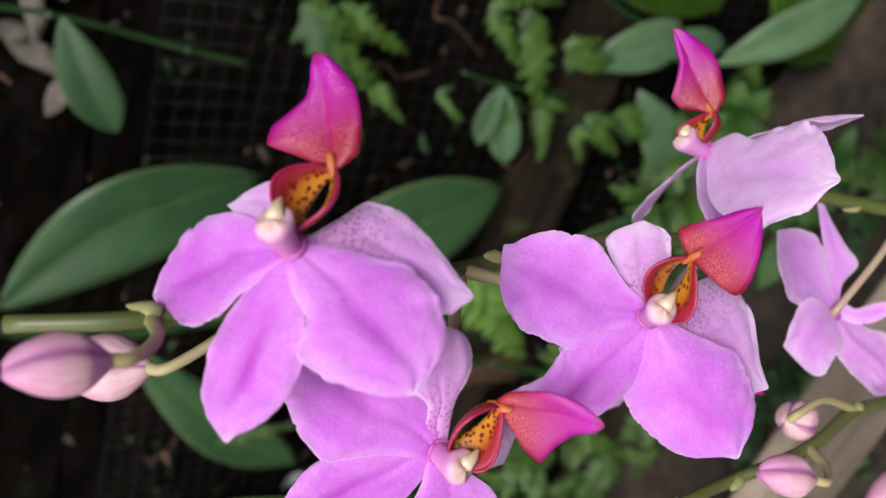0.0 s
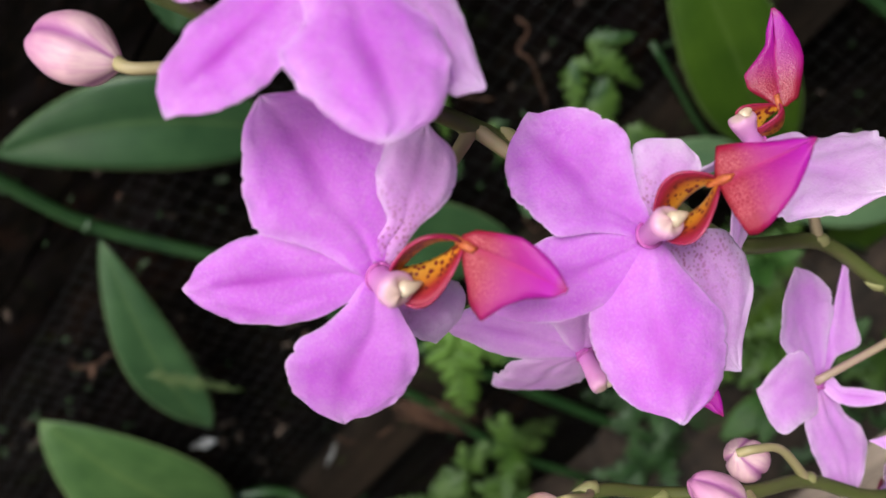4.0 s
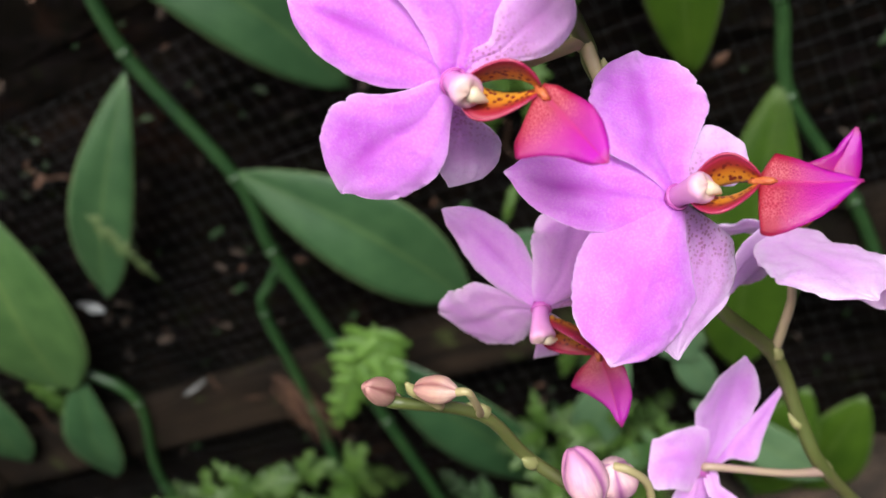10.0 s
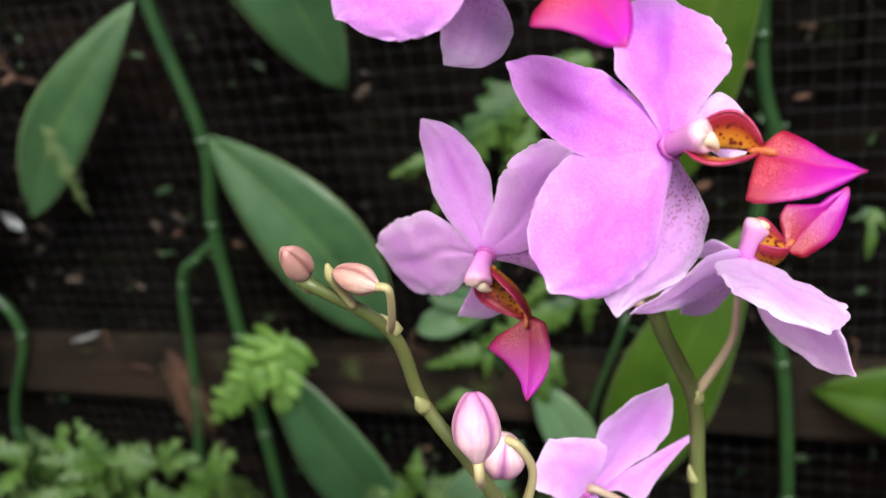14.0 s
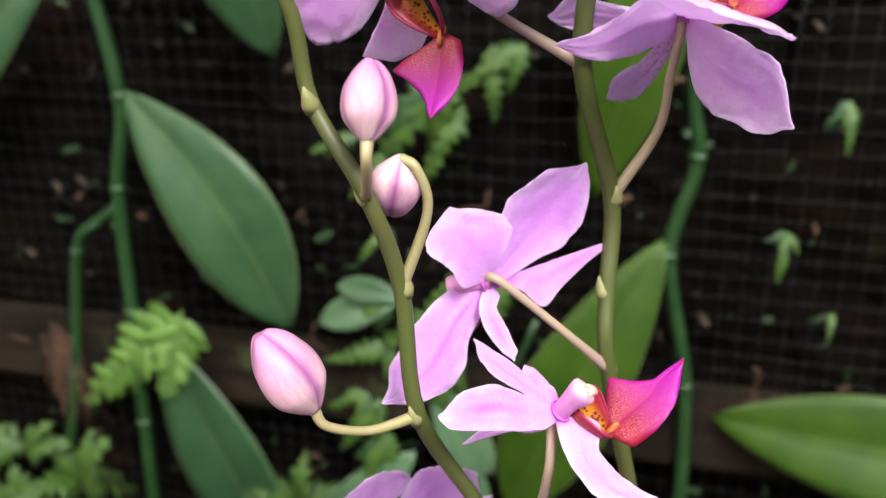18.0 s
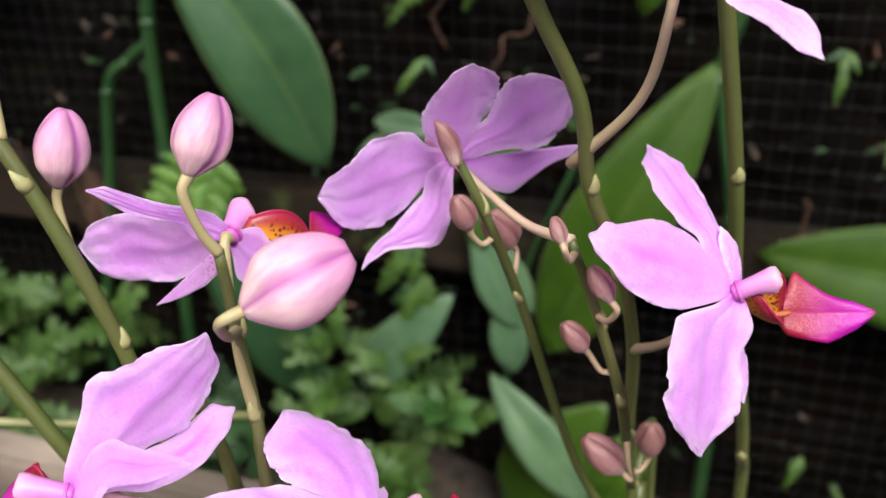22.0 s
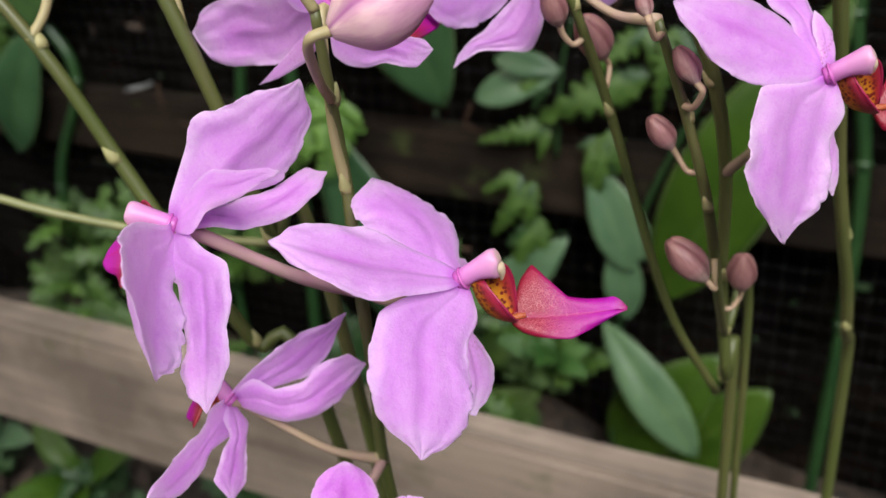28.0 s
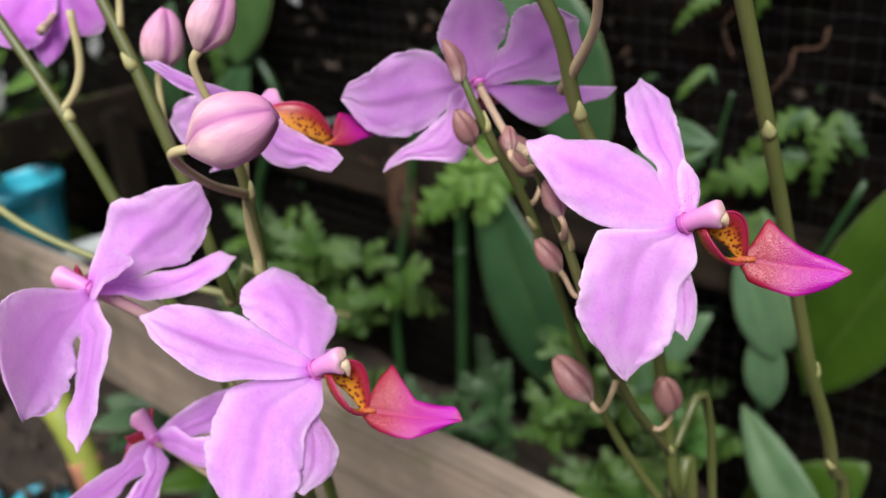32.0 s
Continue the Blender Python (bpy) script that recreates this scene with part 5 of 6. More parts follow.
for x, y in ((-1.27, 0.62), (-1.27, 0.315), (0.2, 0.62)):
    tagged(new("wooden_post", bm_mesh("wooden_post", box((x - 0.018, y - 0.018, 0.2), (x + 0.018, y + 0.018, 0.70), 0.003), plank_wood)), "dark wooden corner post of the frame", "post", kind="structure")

# wire netting in front of the boards
def netting(x0, x1, z0, z1, pitch, y):
    bodies = []
    r = 0.00029
    for i in range(int((x1 - x0) / pitch) + 1):
        x = x0 + i * pitch
        zs = np.linspace(z0, z1, 9)
        bodies.append(tube([(x + 0.0012 * math.sin(q * 7 + i), y + 0.003 * math.sin(q * 5 + x * 6), q) for q in zs], [r], 3))
    for j in range(int((z1 - z0) / pitch) + 1):
        q = z0 + j * pitch
        bodies.append(tube([(x, y + 0.003 * math.sin(q * 5 + x * 6), q + 0.0015 * math.sin(x * 8 + j)) for x in np.linspace(x0, x1, 25)], [r], 3))
    v, f, u = joined(bodies)
    return mesh_from("netting", v, f, shaded_wire_mat)


tagged(new("wire_netting", netting(-1.9, 0.9, 0.34, 1.12, 0.019, 0.702)), "square grey wire netting stretched over the timber wall, darkened for shade", "wire netting", kind="stuff")


# ---- vines on the wall ----
def leaf_mesh(tip, facing, half, mat, bend=0.06, fold=0.22, nu=18, nv=11, wave=0.02, sweep=(0, 0, 0)):
    d = np.asarray(tip, float)
    length = np.linalg.norm(d)
    d = d / length
    n = unit(np.asarray(facing, float) - d * (np.asarray(facing) @ d))
    s = np.cross(n, d)
    u = np.linspace(0, 1, nu)
    w = u ** 0.7 * (1 - u ** 2.3) ** 0.85
    w = half * length * w / w.max()
    w[0], w[-1] = half * length * 0.04, half * length * 0.015
    grid = np.zeros((nu, nv, 3))
    for j, v in enumerate(np.linspace(-1, 1, nv)):
        lift = bend * length * np.sin(math.pi * u) - 0.5 * bend * length * u * u + fold * w * abs(v) - 0.12 * w * v * v + wave * length * np.sin(6 * u + v * 2) * abs(v) * 0.4
        grid[:, j] = np.outer(u * length, d) + np.outer(w * v, s) + np.outer(lift, n) + np.outer(np.sin(math.pi * u), sweep)
    v, f, uv = sheet(grid, 0.0008 if length > 0.12 else 0.0004)
    return mesh_from("leaf", v, f, mat, uv)


def at_wall(x, z, off=0.03):
    return np.array((x, 0.690 - 0.45 * off, z))


def vine(points, radius, leaves, label):
    pts = [at_wall(x, z, 0.012) for x, z in points]
    base = pts[-1]
    top = thing("climbing_vine", base, label, "vine")
    v, f, uv = tube(smooth_line([p - base for p in pts], 8), [radius], 10)
    part("vine_stem", mesh_from("vine_stem", v, f, vine_mat, uv), top)
    for x, z in points[1:-1]:
        p = at_wall(x, z, 0.012) - base
        v, f, uv = tube([p + np.array((0, 0, -0.004)), p, p + np.array((0, 0, 0.004))], [radius, radius * 1.28, radius], 10)
        part("node_ring", mesh_from("node_ring", v, f, vine_mat, uv), top)
    for bx, bz, tx, tz, half, off, mat, face, *sweep in leaves:
        b, t = at_wall(bx, bz, 0.014), at_wall(tx, tz, off)
        ob = part("leaf", leaf_mesh(t - b, face, half, mat, sweep=sweep[0] if sweep else (0, 0, 0)), top, "thick glossy oval leaf")
        ob.location = b - base
    return top


vine([(-0.600, 1.45), (-0.605, 1.271), (-0.628, 1.135), (-0.610, 0.975), (-0.629, 0.880), (-0.637, 0.740), (-0.645, 0.60), (-0.66, 0.34)], 0.0068, [
    (-0.64, 1.118, -0.872, 0.895, 0.115, 0.03, vine_leaf_mat, (0.15, -1, 0.35)),
    (-0.604, 0.980, -0.449, 0.744, 0.178, 0.035, vine_leaf_mat, (0.15, -1, 0.25), (0.022, -0.004, 0.012)),
    (-0.588, 1.232, -0.440, 1.016, 0.17, 0.03, vine_leaf_mat, (0.0, -1, 0.2), (0.030, -0.004, 0.020)),
    (-0.610, 0.722, -0.487, 0.432, 0.165, 0.03, vine_leaf_mat, (-0.1, -1, 0.25), (0.012, 0, 0.006))],
    "green climbing vine with thick oval leaves on the netting")
vine([(-0.632, 0.86), (-0.663, 0.838), (-0.692, 0.805), (-0.725, 0.65), (-0.765, 0.50), (-0.77, 0.34)], 0.0058, [], "bent green vine shoot hanging on the netting")
vine([(-1.03, 0.90), (-0.993, 0.813), (-0.957, 0.730), (-1.037, 0.575), (-1.05, 0.34)], 0.0062, [
    (-0.925, 1.075, -1.030, 0.785, 0.25, 0.05, broad_sheen_leaf_mat, (0.3, -1, 0.5)),
    (-1.00, 0.80, -1.10, 0.62, 0.2, 0.03, vine_leaf_mat, (0.1, -1, 0.3)),
    (-1.16, 0.86, -1.215, 0.685, 0.26, 0.03, vine_leaf_mat, (0.2, -1, 0.4))], "green vine with a kinked node and broad leaves")
vine([(-0.060, 1.35), (-0.078, 1.038), (-0.068, 0.946), (-0.085, 0.856), (-0.062, 0.729), (-0.057, 0.567), (-0.06, 0.34)], 0.0062, [
    (-0.088, 0.872, -0.228, 0.565, 0.14, 0.05, bright_leaf_mat, (-0.1, -1, 0.4)),
    (-0.035, 0.700, 0.23, 0.690, 0.18, 0.04, bright_leaf_mat, (0.1, -1, 0.35)),
    (-0.072, 1.20, -0.155, 0.905, 0.115, 0.03, bright_leaf_mat, (-0.1, -1, 0.25))], "green climbing vine with broad glossy leaves")
vine([(-0.20, 0.78), (-0.26, 0.60), (-0.27, 0.34)], 0.003, [
    (-0.323, 0.614, -0.433, 0.486, 0.17, 0.04, pale_leaf_mat, (0.0, -1, 0.5)),
    (-0.293, 0.696, -0.240, 0.607, 0.20, 0.04, pale_leaf_mat, (0.0, -1, 0.4)),
    (-0.270, 0.629, -0.256, 0.535, 0.20, 0.04, pale_leaf_mat, (0.2, -1, 0.4)),
    (-0.284, 0.522, -0.170, 0.399, 0.15, 0.10, pale_leaf_mat, (0.0, -1, 0.7)),
    (-0.160, 0.505, -0.272, 0.350, 0.22, 0.02, bright_leaf_mat, (0.1, -1, 0.6)),
    (-0.110, 0.475, -0.215, 0.345, 0.24, 0.02, bright_leaf_mat, (0.1, -1, 0.5)),
    (-0.355, 0.412, -0.462, 0.335, 0.22, 0.10, bright_leaf_mat, (0.1, -1, 0.8)),
    (-0.300, 0.70, -0.251, 0.594, 0.18, 0.05, pale_leaf_mat, (0.1, -1, 0.6))], "low climbing herb with pale oval leaves")


# ---- ferns ----
def frond(length, width, pairs, facing, direction, droop, rng, fat=0.20):
    d = unit(direction)
    n = unit(np.asarray(facing, float) - d * (np.asarray(facing) @ d))
    s = np.cross(n, d)
    bodies = []
    u = np.linspace(0, 1, 9)
    mid = np.outer(u * length, d) + np.outer(-droop * length * u * u, n)
    bodies.append(tube(mid, [0.0009, 0.0004], 4))
    for i in range(pairs):
        q = 0.10 + 0.88 * i / pairs
        p = np.array([np.interp(q, u, mid[:, a]) for a in range(3)])
        size = width * (1 - q) ** 0.6 * (0.85 + 0.3 * rng.random())
        for sg in (-1, 1):
            pd = unit(s * sg + d * (0.45 + 0.2 * rng.random()) + n * rng.normal(0, 0.22))
            pn = unit(n - pd * (n @ pd))
            ps = np.cross(pn, pd)
            m = 11
            uu = np.linspace(0, 1, m)
            w = size * fat * np.sin(math.pi * np.clip(uu * 0.90 + 0.10, 0, 1)) ** 0.7
            w = w * (0.72 + 0.42 * (np.arange(m) % 2))
            grid = np.zeros((m, 3, 3))
            for j, v in enumerate((-1, 0, 1)):
                grid[:, j] = p + np.outer(uu * size + 0.06 * size * abs(v) * (np.arange(m) % 2), pd) + np.outer(w * v, ps) + np.outer(0.10 * w * abs(v) - 0.2 * size * uu * uu, pn)
            bodies.append(sheet(grid, 0.00018))
    return joined(bodies)


def fern(x, z, fronds, label, mat, off=0.012):
    base = at_wall(x, z, off)
    top = thing("fern", base, label, "fern", "small ferns on the wall")
    for length, width, pairs, facing, direction, droop in fronds:
        v, f, uv = frond(length, width, pairs, facing, direction, droop, rng)
        part("frond", mesh_from("frond", v, f, mat, uv), top)
    return top


def lobed_leaf(d, facing, half, lobes, mat, depth=0.70):
    """A fern blade cut into rounded lobes along both sides."""
    d = np.asarray(d, float)
    length = np.linalg.norm(d)
    d = d / length
    n = unit(np.asarray(facing, float) - d * (np.asarray(facing) @ d))
    s = np.cross(n, d)
    nu, nv = 56, 7
    u = np.linspace(0, 1, nu)
    ph = rng.uniform(0, 6.28, 3)
    outline = np.minimum(u * 7 + 0.05, 1) * (1 - u) ** 0.55 * (1 + 0.15 * np.sin(9 * u + ph[0]))
    grid = np.zeros((nu, nv, 3))
    for j, v in enumerate(np.linspace(-1, 1, nv)):
        cut = abs(np.sin(math.pi * lobes * (u ** 0.85) + (0.7 if v > 0 else 0.1) + ph[1])) ** 0.95
        w = half * length * outline * (1 - (depth * (1 - cut)) * abs(v) ** 0.5)
        lift = 0.10 * length * np.sin(math.pi * u) - 0.16 * length * u * u - 0.3 * w * v * v + 0.02 * length * np.sin(14 * u + 3 * v + ph[2]) * abs(v)
        grid[:, j] = np.outer(u * length, d) + np.outer(w * v, s) + np.outer(0.45 * w * abs(v), d) + np.outer(lift, n)
    v, f, uv = sheet(grid, 0.00022)
    return mesh_from("frond", v, f, mat, uv)


# each row: foot and tip of a fern's longest frond on the wall
WALL_FERNS = [(-0.241, 1.034, -0.236, 0.960), (-0.213, 1.035, -0.281, 0.990), (-0.366, 0.949, -0.417, 0.933), (-0.343, 0.861, -0.373, 0.824), (0.008, 0.886, 0.004, 0.839),
              (0.042, 0.998, 0.044, 0.952), (0.052, 0.817, 0.050, 0.795), (-0.244, 0.795, -0.385, 0.729), (-0.266, 0.980, -0.312, 0.895), (-0.332, 0.935, -0.383, 0.885)]
LOW_FERNS = [(-0.271, 1.014, -0.365, 0.902), (-0.358, 0.673, -0.413, 0.597), (-0.251, 0.835, -0.318, 0.775), (-0.229, 0.837, -0.239, 0.748), (-0.342, 0.735, -0.429, 0.712),
             (-0.375, 0.679, -0.384, 0.625), (-0.296, 0.728, -0.303, 0.672), (-0.353, 0.635, -0.389, 0.549), (-0.283, 0.737, -0.296, 0.642), (-0.340, 0.796, -0.386, 0.753),
             (0.034, 0.480, 0.019, 0.440), (0.064, 0.452, 0.081, 0.434), (-1.055, 0.86, -1.065, 0.70), (-0.163, 0.721, -0.144, 0.664)]
for x, z, x2, z2 in WALL_FERNS + LOW_FERNS:
    base = at_wall(x, z, 0.012)
    top = thing("fern", base, "small green fern with lobed fronds rooted in the wall", "fern", "small ferns on the wall")
    d = np.array((x2 - x, -0.02, z2 - z))
    ln = np.linalg.norm(d)
    part("frond", lobed_leaf(0.85 * d, (0.1, -1, 0.4), 0.19, 7, fern_mat), top)
    for k in range(2):
        turn = np.array((rng.normal(0, 0.6) * ln, -0.2 * ln * rng.random(), rng.normal(-0.1, 0.45) * ln))
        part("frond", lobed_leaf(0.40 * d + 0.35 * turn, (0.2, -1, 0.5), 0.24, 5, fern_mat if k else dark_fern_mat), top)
base = at_wall(-0.575, 0.748, 0.012)
top = thing("fern", base, "bright yellow-green fern with broad lobed fronds", "fern", "small ferns on the wall")
for d, wide, pairs in (((-0.118, -0.045, -0.110), 0.044, 14), ((-0.014, -0.04, -0.092), 0.038, 10), ((-0.066, -0.03, -0.098), 0.024, 9)):
    v, f, uv = frond(float(np.linalg.norm(d)), wide, pairs, (0.15, -1, 0.45), d, 0.06, rng, fat=0.23)
    part("frond", mesh_from("frond", v, f, lobed_mat, uv), top)


def fern_bank(x0, x1, z0, z1, count, size, mat, label, y0=-0.16, y1=-0.01):
    """Low bushy ferns before the wall."""
    for i in range(count):
        x, zz = x0 + (x1 - x0) * rng.random(), z0 + (z1 - z0) * rng.random()
        reach = max(0.0, min(1.0, 1 - (zz - 0.38) / 0.10))
        y = 0.69 + y1 + (y0 - y1) * rng.random() * reach
        top = thing("fern", (x, y, zz - 0.03), label, "fern", "ferns at the foot of the wall")
        for j in range(5):
            a = rng.uniform(0, 6.28)
            direction = (math.cos(a) * 0.8, -0.5 + 0.5 * math.sin(a), 0.8 * rng.random() + 0.1)
            if j == 1:
                v, f, uv = frond(size * (0.7 + 0.6 * rng.random()), size * 0.36, 9, (0.1, -0.7, 0.8), direction, 0.35, rng)
                part("frond", mesh_from("frond", v, f, mat, uv), top)
            else:
                part("frond", lobed_leaf(size * (0.6 + 0.5 * rng.random()) * unit(direction), (0.1, -0.8, 0.7), 0.30, 5, mat), top)


fern_bank(-1.10, -0.74, 0.40, 0.57, 16, 0.085, fern_mat, "bushy light green fern at the foot of the wall")
fern_bank(-0.50, -0.31, 0.38, 0.56, 13, 0.075, fern_mat, "bushy light green fern at the foot of the wall")
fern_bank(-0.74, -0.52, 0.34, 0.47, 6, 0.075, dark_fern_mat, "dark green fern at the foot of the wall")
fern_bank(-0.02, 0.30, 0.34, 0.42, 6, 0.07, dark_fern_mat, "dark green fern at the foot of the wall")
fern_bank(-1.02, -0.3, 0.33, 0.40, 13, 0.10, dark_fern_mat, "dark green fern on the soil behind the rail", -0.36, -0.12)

# ---- pot and pipe behind the rail ----
def bucket(at, r0, r1, h, mat, label):
    top = thing("plant_pot", at, label, "plant pot")
    prof = [(0.001, 0.0), (r0, 0.0), (r1 * 0.97, h * 0.86), (r1, h * 0.88), (r1 * 1.07, h * 0.89), (r1 * 1.08, h), (r1 * 1.02, h), (r1 * 0.99, h * 0.9), (r0 * 0.95, 0.004), (0.001, 0.004)]
    verts, faces, m = [], [], 36
    for r, zz in prof:
        for j in range(m):
            verts.append((r * math.cos(2 * math.pi * j / m), r * math.sin(2 * math.pi * j / m), zz))
    for i in range(len(prof) - 1):
        for j in range(m):
            k2 = (j + 1) % m
            faces.append((i * m + j, i * m + k2, (i + 1) * m + k2, (i + 1) * m + j))
    part("pot_body", mesh_from("pot_body", verts, faces, mat), top)
    v, f, uv = tube([(0, 0, h * 0.72), (0, 0, h * 0.78)], [r1 * 0.9, r1 * 0.88], 24)
    part("potting_soil", mesh_from("potting_soil", v, f, soil_mat), top)
    return top


bucket((-1.458, 0.51, 0.335), 0.058, 0.078, 0.250, blue_mat, "turquoise blue plastic pot standing behind the rail")
v, f, uv = tube(smooth_line([(-0.46, -0.13, -0.155), (-0.18, -0.05, -0.06), (-0.02, -0.005, -0.005), (0, 0, 0)], 4), [0.021, 0.021, 0.021, 0.016], 16)
tube_ob = tagged(new("white_tube", mesh_from("white_tube", v, f, white_mat, uv)), "white plastic pipe leaning behind the rail", "tube")
tube_ob.location = (-1.235, 0.608, 0.50)


# ---- litter caught in the wall ----
def chip(p, size, rng):
    d = unit(rng.normal(size=3) * (1, 0.35, 0.7))
    n = unit(np.array((0, -1, 0.3)) + rng.normal(size=3) * 0.4)
    n = unit(n - d * (n @ d))
    s = np.cross(n, d)
    u = np.linspace(-1, 1, 5)
    grid = np.zeros((5, 3, 3))
    for j, v in enumerate((-1, 0, 1)):
        grid[:, j] = p + np.outer(u * size, d) + np.outer(size * 0.35 * v * np.sqrt(np.maximum(1.05 - u * u, 0.05)) * (0.8 + 0.4 * rng.random(5)), s) + np.outer(size * 0.18 * rng.normal(size=5), n)
    return sheet(grid, size * 0.05)


def litter(count, x0, x1, z0, z1, lo, hi, mat, name, label):
    bodies = [chip(np.array((x0 + (x1 - x0) * rng.random(), 0.738 - 0.03 * rng.random(), z0 + (z1 - z0) * rng.random())), lo + (hi - lo) * rng.random() ** 2, rng) for _ in range(count)]
    v, f, uv = joined(bodies)
    tagged(new(name, mesh_from(name, v, f, mat, uv)), label, "litter", kind="stuff")


litter(260, -1.5, 0.35, 0.40, 1.45, 0.003, 0.014, debris_mat, "bark_litter", "brown bark bits and dead leaves caught in the wall")
litter(120, -1.5, 0.35, 0.40, 1.45, 0.003, 0.010, root_mat, "leaf_litter", "reddish brown leaf crumbs caught in the wall")
litter(300, -1.5, 0.35, 0.40, 1.35, 0.003, 0.012, dark_fern_mat, "moss_tuft", "tiny green moss tufts on the rotten boards")
for i in range(12):
    x, q = -1.25 + 1.5 * rng.random(), 0.62 + 0.7 * rng.random()
    pts = [np.zeros(3)]
    for j in range(5):
        pts.append(pts[-1] + np.array((rng.normal(0, 0.018), rng.normal(0, 0.004), -0.022 * rng.random() - 0.004)))
    v, f, uv = tube(smooth_line(pts, 4), [0.0010, 0.0005], 5)
    ob = tagged(new("dry_root", mesh_from("dry_root", v, f, root_mat, uv)), "thin brown dry root hanging in the netting", "root", "dry roots on the wall")
    ob.location = (x, 0.697, q)

fern(-0.783, 1.012, [(0.11, 0.016, 12, (0.1, -1, 0.3), (0.035, -0.02, -0.105), 0.05)], "pale yellow-green young fern tip beside a vine leaf", pale_fern_mat, 0.06)
v, f, uv = chip(np.zeros(3), 0.017, rng)
ob = tagged(new("pale_shard", mesh_from("pale_shard", v, f, shard_mat, uv)), "small crumpled pale plastic scrap stuck in the netting", "scrap")
ob.location = (-0.905, 0.690, 0.885)
v, f, uv = tube(smooth_line([(-0.024, 0, -0.006), (-0.008, -0.002, -0.001), (0.010, 0.001, 0.003), (0.024, 0, 0.009)], 4), [0.0008, 0.0024, 0.0026, 0.0012], 5)
ob = tagged(new("pale_shard", mesh_from("pale_shard", v, f, shard_mat, uv)), "thin pale splinter lying on the plank", "scrap")
ob.location = (-0.86, 0.685, 0.728)

# reddish dry fibre caught on the plank
bodies = []
for i in range(46):
    p = np.array((rng.normal(0, 0.010), -0.004 * rng.random(), rng.uniform(-0.02, 0.03)))
    line = [p]
    for j in range(5):
        line.append(line[-1] + np.array((rng.normal(0.001, 0.006), rng.normal(0, 0.002), -0.010 - 0.014 * rng.random())))
    bodies.append(tube(smooth_line(line, 3), [0.0007, 0.0004], 4))
v, f, uv = joined(bodies)
ob = tagged(new("dry_fibre", mesh_from("dry_fibre", v, f, root_mat, uv)), "tuft of reddish brown dry fibre hanging over the plank", "dry fibre", kind="stuff")
ob.location = (-0.735, 0.684, 0.690)

# chips added in place of bright whitish netting, and a leaf high on the wall
for x, z, size in ((-0.317, 1.212, 0.030), (-0.305, 1.190, 0.020), (-0.364, 1.202, 0.030), (-0.395, 1.186, 0.026), (-0.300, 1.232, 0.024), (-0.345, 1.228, 0.020)):
    v, f, uv = chip(np.zeros(3), size, rng)
    ob = tagged(new("pale_patch_chip", mesh_from("pale_patch_chip", v, f, pale_patch_mat, uv)), "pale beige chip added in place of bright whitish netting on the wall", "bark", "bark flakes on the wall")
    ob.location = (x, 0.738, z)
vine([(-0.300, 1.30), (-0.303, 1.205), (-0.322, 1.10), (-0.330, 1.05)], 0.0022, [(-0.303, 1.198, -0.400, 1.152, 0.2, 0.03, vine_leaf_mat, (0.0, -1, 0.3))], "thin climbing vine with one small leaf")
vine([(-0.320, 0.84), (-0.330, 0.79), (-0.335, 0.70)], 0.0018, [(-0.333, 0.787, -0.418, 0.758, 0.19, 0.03, pale_leaf_mat, (0.0, -1, 0.5)), (-0.330, 0.790, -0.395, 0.800, 0.2, 0.03, vine_leaf_mat, (0.0, -1, 0.6))], "thin climbing stem with small pale leaves")


# ---- plants beyond the side board ----
def shrub(x, y, height, count, size, mats, label, spread=0.16):
    top = thing("leafy_shrub", (x, y, 0.33), label, "shrub")
    for i in range(4):
        a = 1.57 * i + rng.random()
        end = np.array((spread * 0.7 * math.cos(a), spread * 0.5 * math.sin(a), height * (0.75 + 0.25 * rng.random())))
        line = smooth_line([(0, 0, 0), 0.4 * end + np.array((0, 0, 0.1 * height)), end], 6)
        v, f, uv = tube(line, [0.005, 0.0025], 7)
        part("stem", mesh_from("stem", v, f, vine_mat, uv), top)
        for j in range(count):
            p = line[int(len(line) * (0.3 + 0.69 * j / count))]
            b = rng.uniform(0, 6.28)
            d = np.array((math.cos(b), math.sin(b) * 0.7 - 0.2, rng.normal(-0.1, 0.4))) * size * (0.7 + 0.6 * rng.random())
            ob = part("leaf", leaf_mesh(d, (0.1, -0.5, 1.0), 0.24, mats[(i + j) % len(mats)], nu=10, nv=5), top)
            ob.location = p
    return top


shrub(-1.56, 0.62, 0.46, 7, 0.10, [bright_leaf_mat, pale_leaf_mat, lobed_mat], "leafy green shrub beyond the side board")
shrub(-1.80, 0.52, 0.44, 7, 0.11, [bright_leaf_mat, lobed_mat], "leafy green shrub beyond the side board")
shrub(-1.50, 0.40, 0.30, 6, 0.09, [vine_leaf_mat, bright_leaf_mat], "low leafy shrub beyond the side board")
for x, y, z, size in ((-1.52, 0.56, 0.715, 0.034), (-1.40, 0.68, 0.775, 0.020)):
    ob = thing("white_blossom", (x, y, z), "blurred white blossom among the shrub leaves", "blossom", "white blossoms on the shrub")
    for k in range(5):
        a = 1.2566 * k
        part("petal", leaf_mesh(np.array((math.cos(a), 0.3 * math.sin(a), math.sin(a))) * size, (0.2, -1, 0.4), 0.40, shard_mat, nu=8, nv=5), ob)


# ---- in front of and under the rail ----
def strap_plant(x, y, z, leaves, mat, label):
    top = thing("strap_plant", (x, y, z), label, "plant")
    for dx, dy, dz, half in leaves:
        part("leaf", leaf_mesh((dx, dy, dz), (0.1, -0.6, 0.9), half, mat, bend=0.16, nu=14, nv=7), top)
    return top


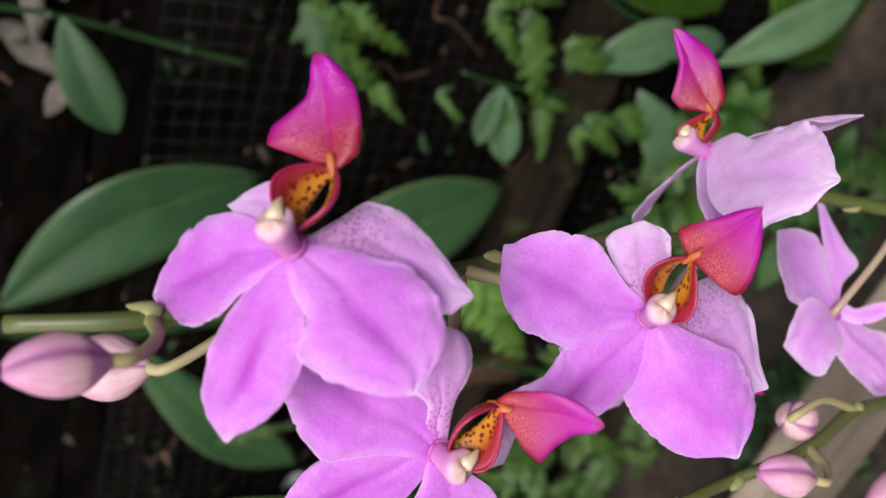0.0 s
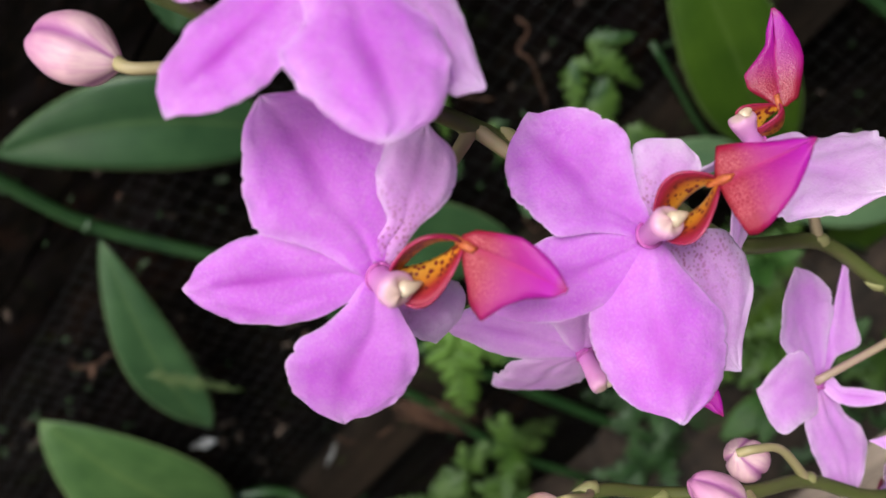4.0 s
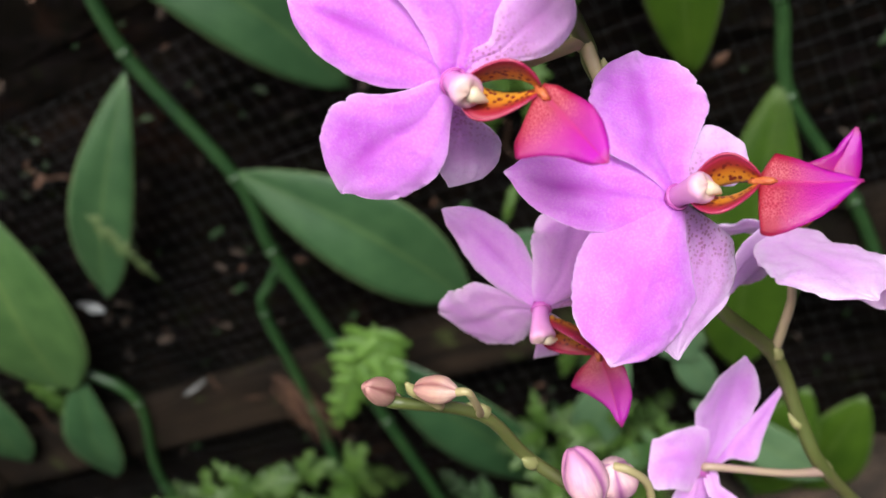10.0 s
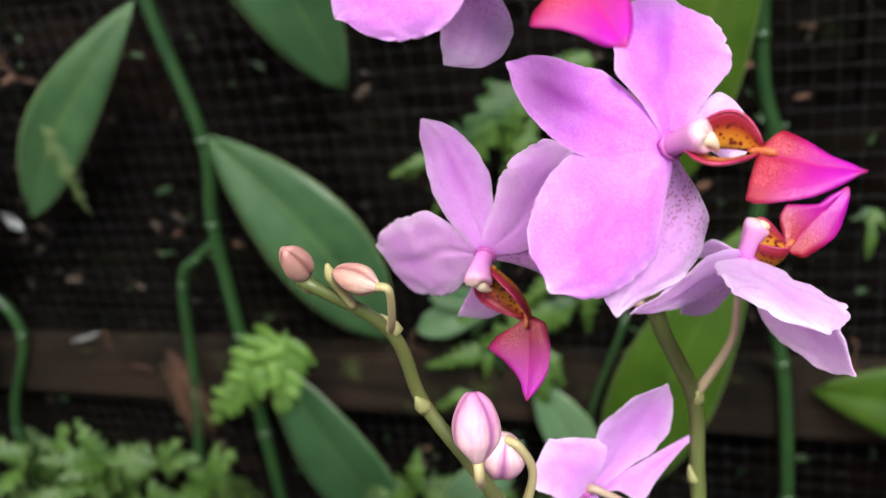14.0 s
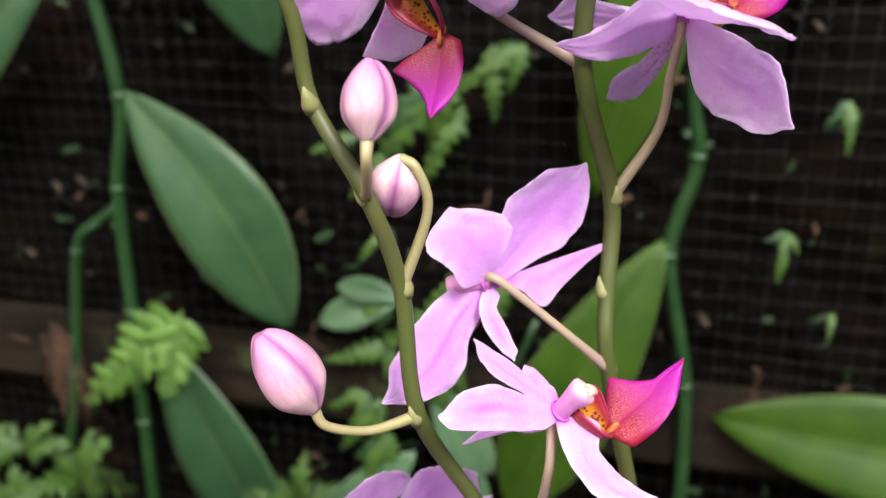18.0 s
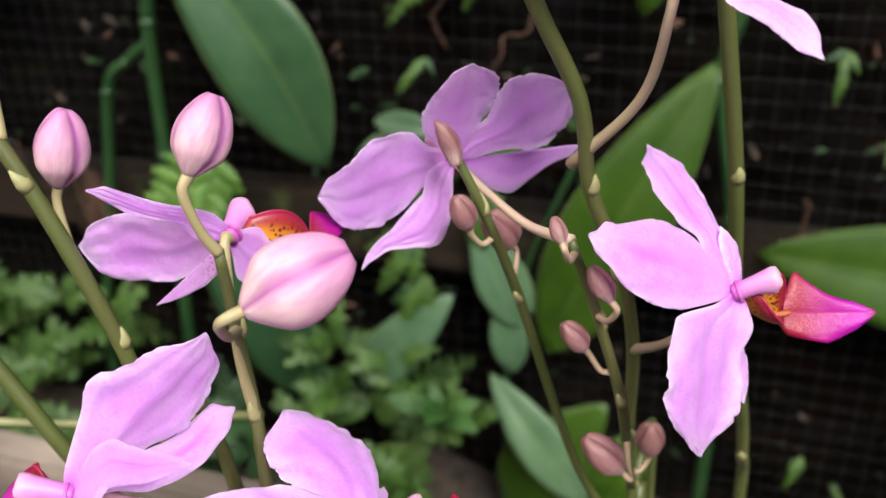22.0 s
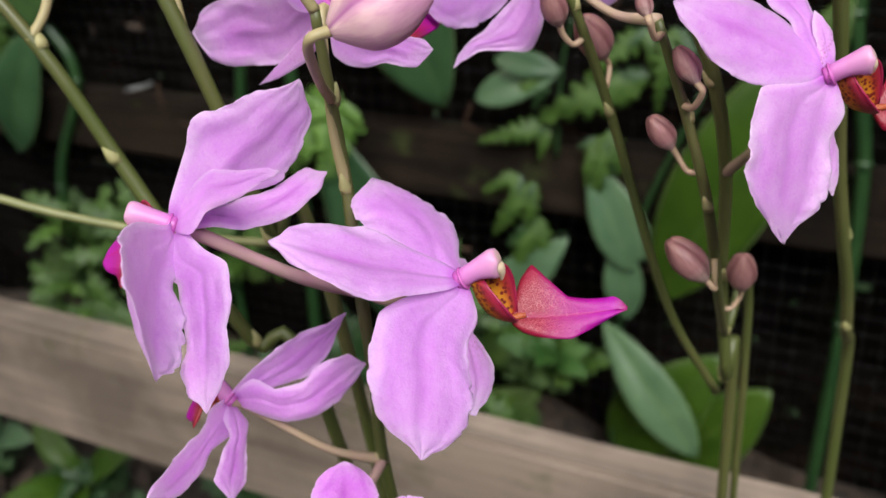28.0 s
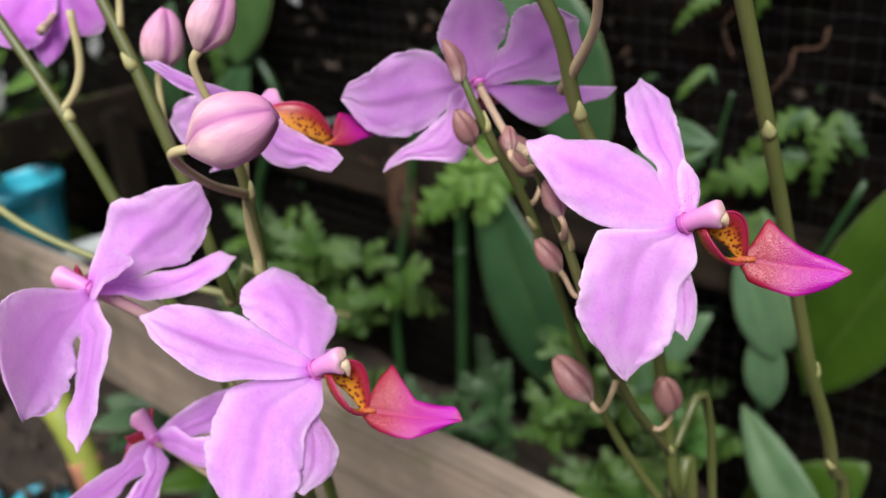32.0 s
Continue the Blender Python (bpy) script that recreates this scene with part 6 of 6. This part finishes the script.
strap_plant(-0.965, 0.44, 0.345, [(-0.02, -0.10, 0.06, 0.17), (0.05, -0.10, 0.02, 0.17), (-0.08, -0.05, 0.05, 0.17), (0.09, -0.03, 0.06, 0.16), (0.01, 0.02, 0.12, 0.16), (-0.07, 0.02, 0.10, 0.16)], pale_leaf_mat, "grey-green strap-leaved plant on the soil under the rail")
strap_plant(-0.80, 0.42, 0.345, [(-0.03, -0.10, 0.05, 0.15), (0.06, -0.08, 0.04, 0.16), (0.08, 0.0, 0.09, 0.15), (-0.07, 0.0, 0.08, 0.15)], bright_leaf_mat, "green strap-leaved plant on the soil under the rail")
base = np.array((-0.770, 0.245, 0.335))
top = thing("yellow_shoot", base, "thick yellow-green shoot with a dry orange sheath", "plant shoot")
v, f, uv = tube(smooth_line([(0, 0, 0), (-0.012, 0, 0.09), (-0.032, 0, 0.175), (-0.066, 0, 0.230), (-0.105, -0.004, 0.285)], 6), [0.010, 0.012, 0.015, 0.018, 0.007], 14)
part("shoot", mesh_from("shoot", v, f, yellow_stem_mat, uv), top)
v, f, uv = tube(smooth_line([(-0.002, 0, 0.02), (-0.016, 0, 0.10), (-0.030, 0, 0.165)], 6), [0.0125, 0.0148, 0.0160], 14)
part("sheath", mesh_from("sheath", v, f, clay_mat, uv), top, "dry orange-brown sheath")
for i in range(12):
    x, y = -0.98 + 0.24 * rng.random(), 0.16 + 0.10 * rng.random()
    pts = [np.zeros(3)]
    for j in range(4):
        pts.append(pts[-1] + np.array((rng.normal(0, 0.03), rng.normal(0, 0.02), rng.normal(0.008, 0.012))))
    v, f, uv = tube(smooth_line(pts, 4), [0.005, 0.003], 7)
    ob = tagged(new("aerial_root", mesh_from("aerial_root", v, f, (clay_mat, root_mat, debris_mat)[i % 3], uv)), "thick orange-brown orchid root lying on the soil", "root", "roots on the soil")
    ob.location = (x, y, 0.352)
for x, y, size in ((-0.99, 0.24, 0.03), (-0.93, 0.27, 0.026), (-0.86, 0.29, 0.024), (-1.05, 0.22, 0.03), (-0.95, 0.20, 0.022)):
    v, f, uv = chip(np.zeros(3), size, rng)
    ob = tagged(new("blue_scrap", mesh_from("blue_scrap", v, f, blue_mat, uv)), "scrap of blue plastic sheet on the soil", "scrap", "blue scraps on the soil")
    ob.location = (x, y, 0.352)
bodies = [chip(np.array((-1.35 + 0.9 * rng.random(), 0.05 + 0.45 * rng.random(), 0.345 + 0.02 * rng.random())), 0.006 + 0.018 * rng.random() ** 2, rng) for _ in range(420)]
v, f, uv = joined(bodies)
tagged(new("ground_litter", mesh_from("ground_litter", v, f, debris_mat, uv)), "brown bark chips and dead leaves on the soil", "litter", kind="stuff")

# broad-leaved herbs at the foot of the wall
for x, y, z, size in ((-0.36, 0.60, 0.35, 0.10), (0.10, 0.64, 0.34, 0.09), (-0.44, 0.60, 0.35, 0.10), (-0.33, 0.66, 0.47, 0.08)):
    leaves = []
    for k in range(8):
        a = 0.785 * k + rng.random() * 0.5
        q = 0.72 * size * (0.7 + 0.5 * rng.random())
        leaves.append((q * math.cos(a), -0.3 * q + 0.5 * q * math.sin(a), q * (0.25 + 0.6 * rng.random()), 0.16 + 0.06 * rng.random()))
    strap_plant(x, y, z, leaves, herb_leaf_mat, "broad-leaved green herb at the foot of the wall")
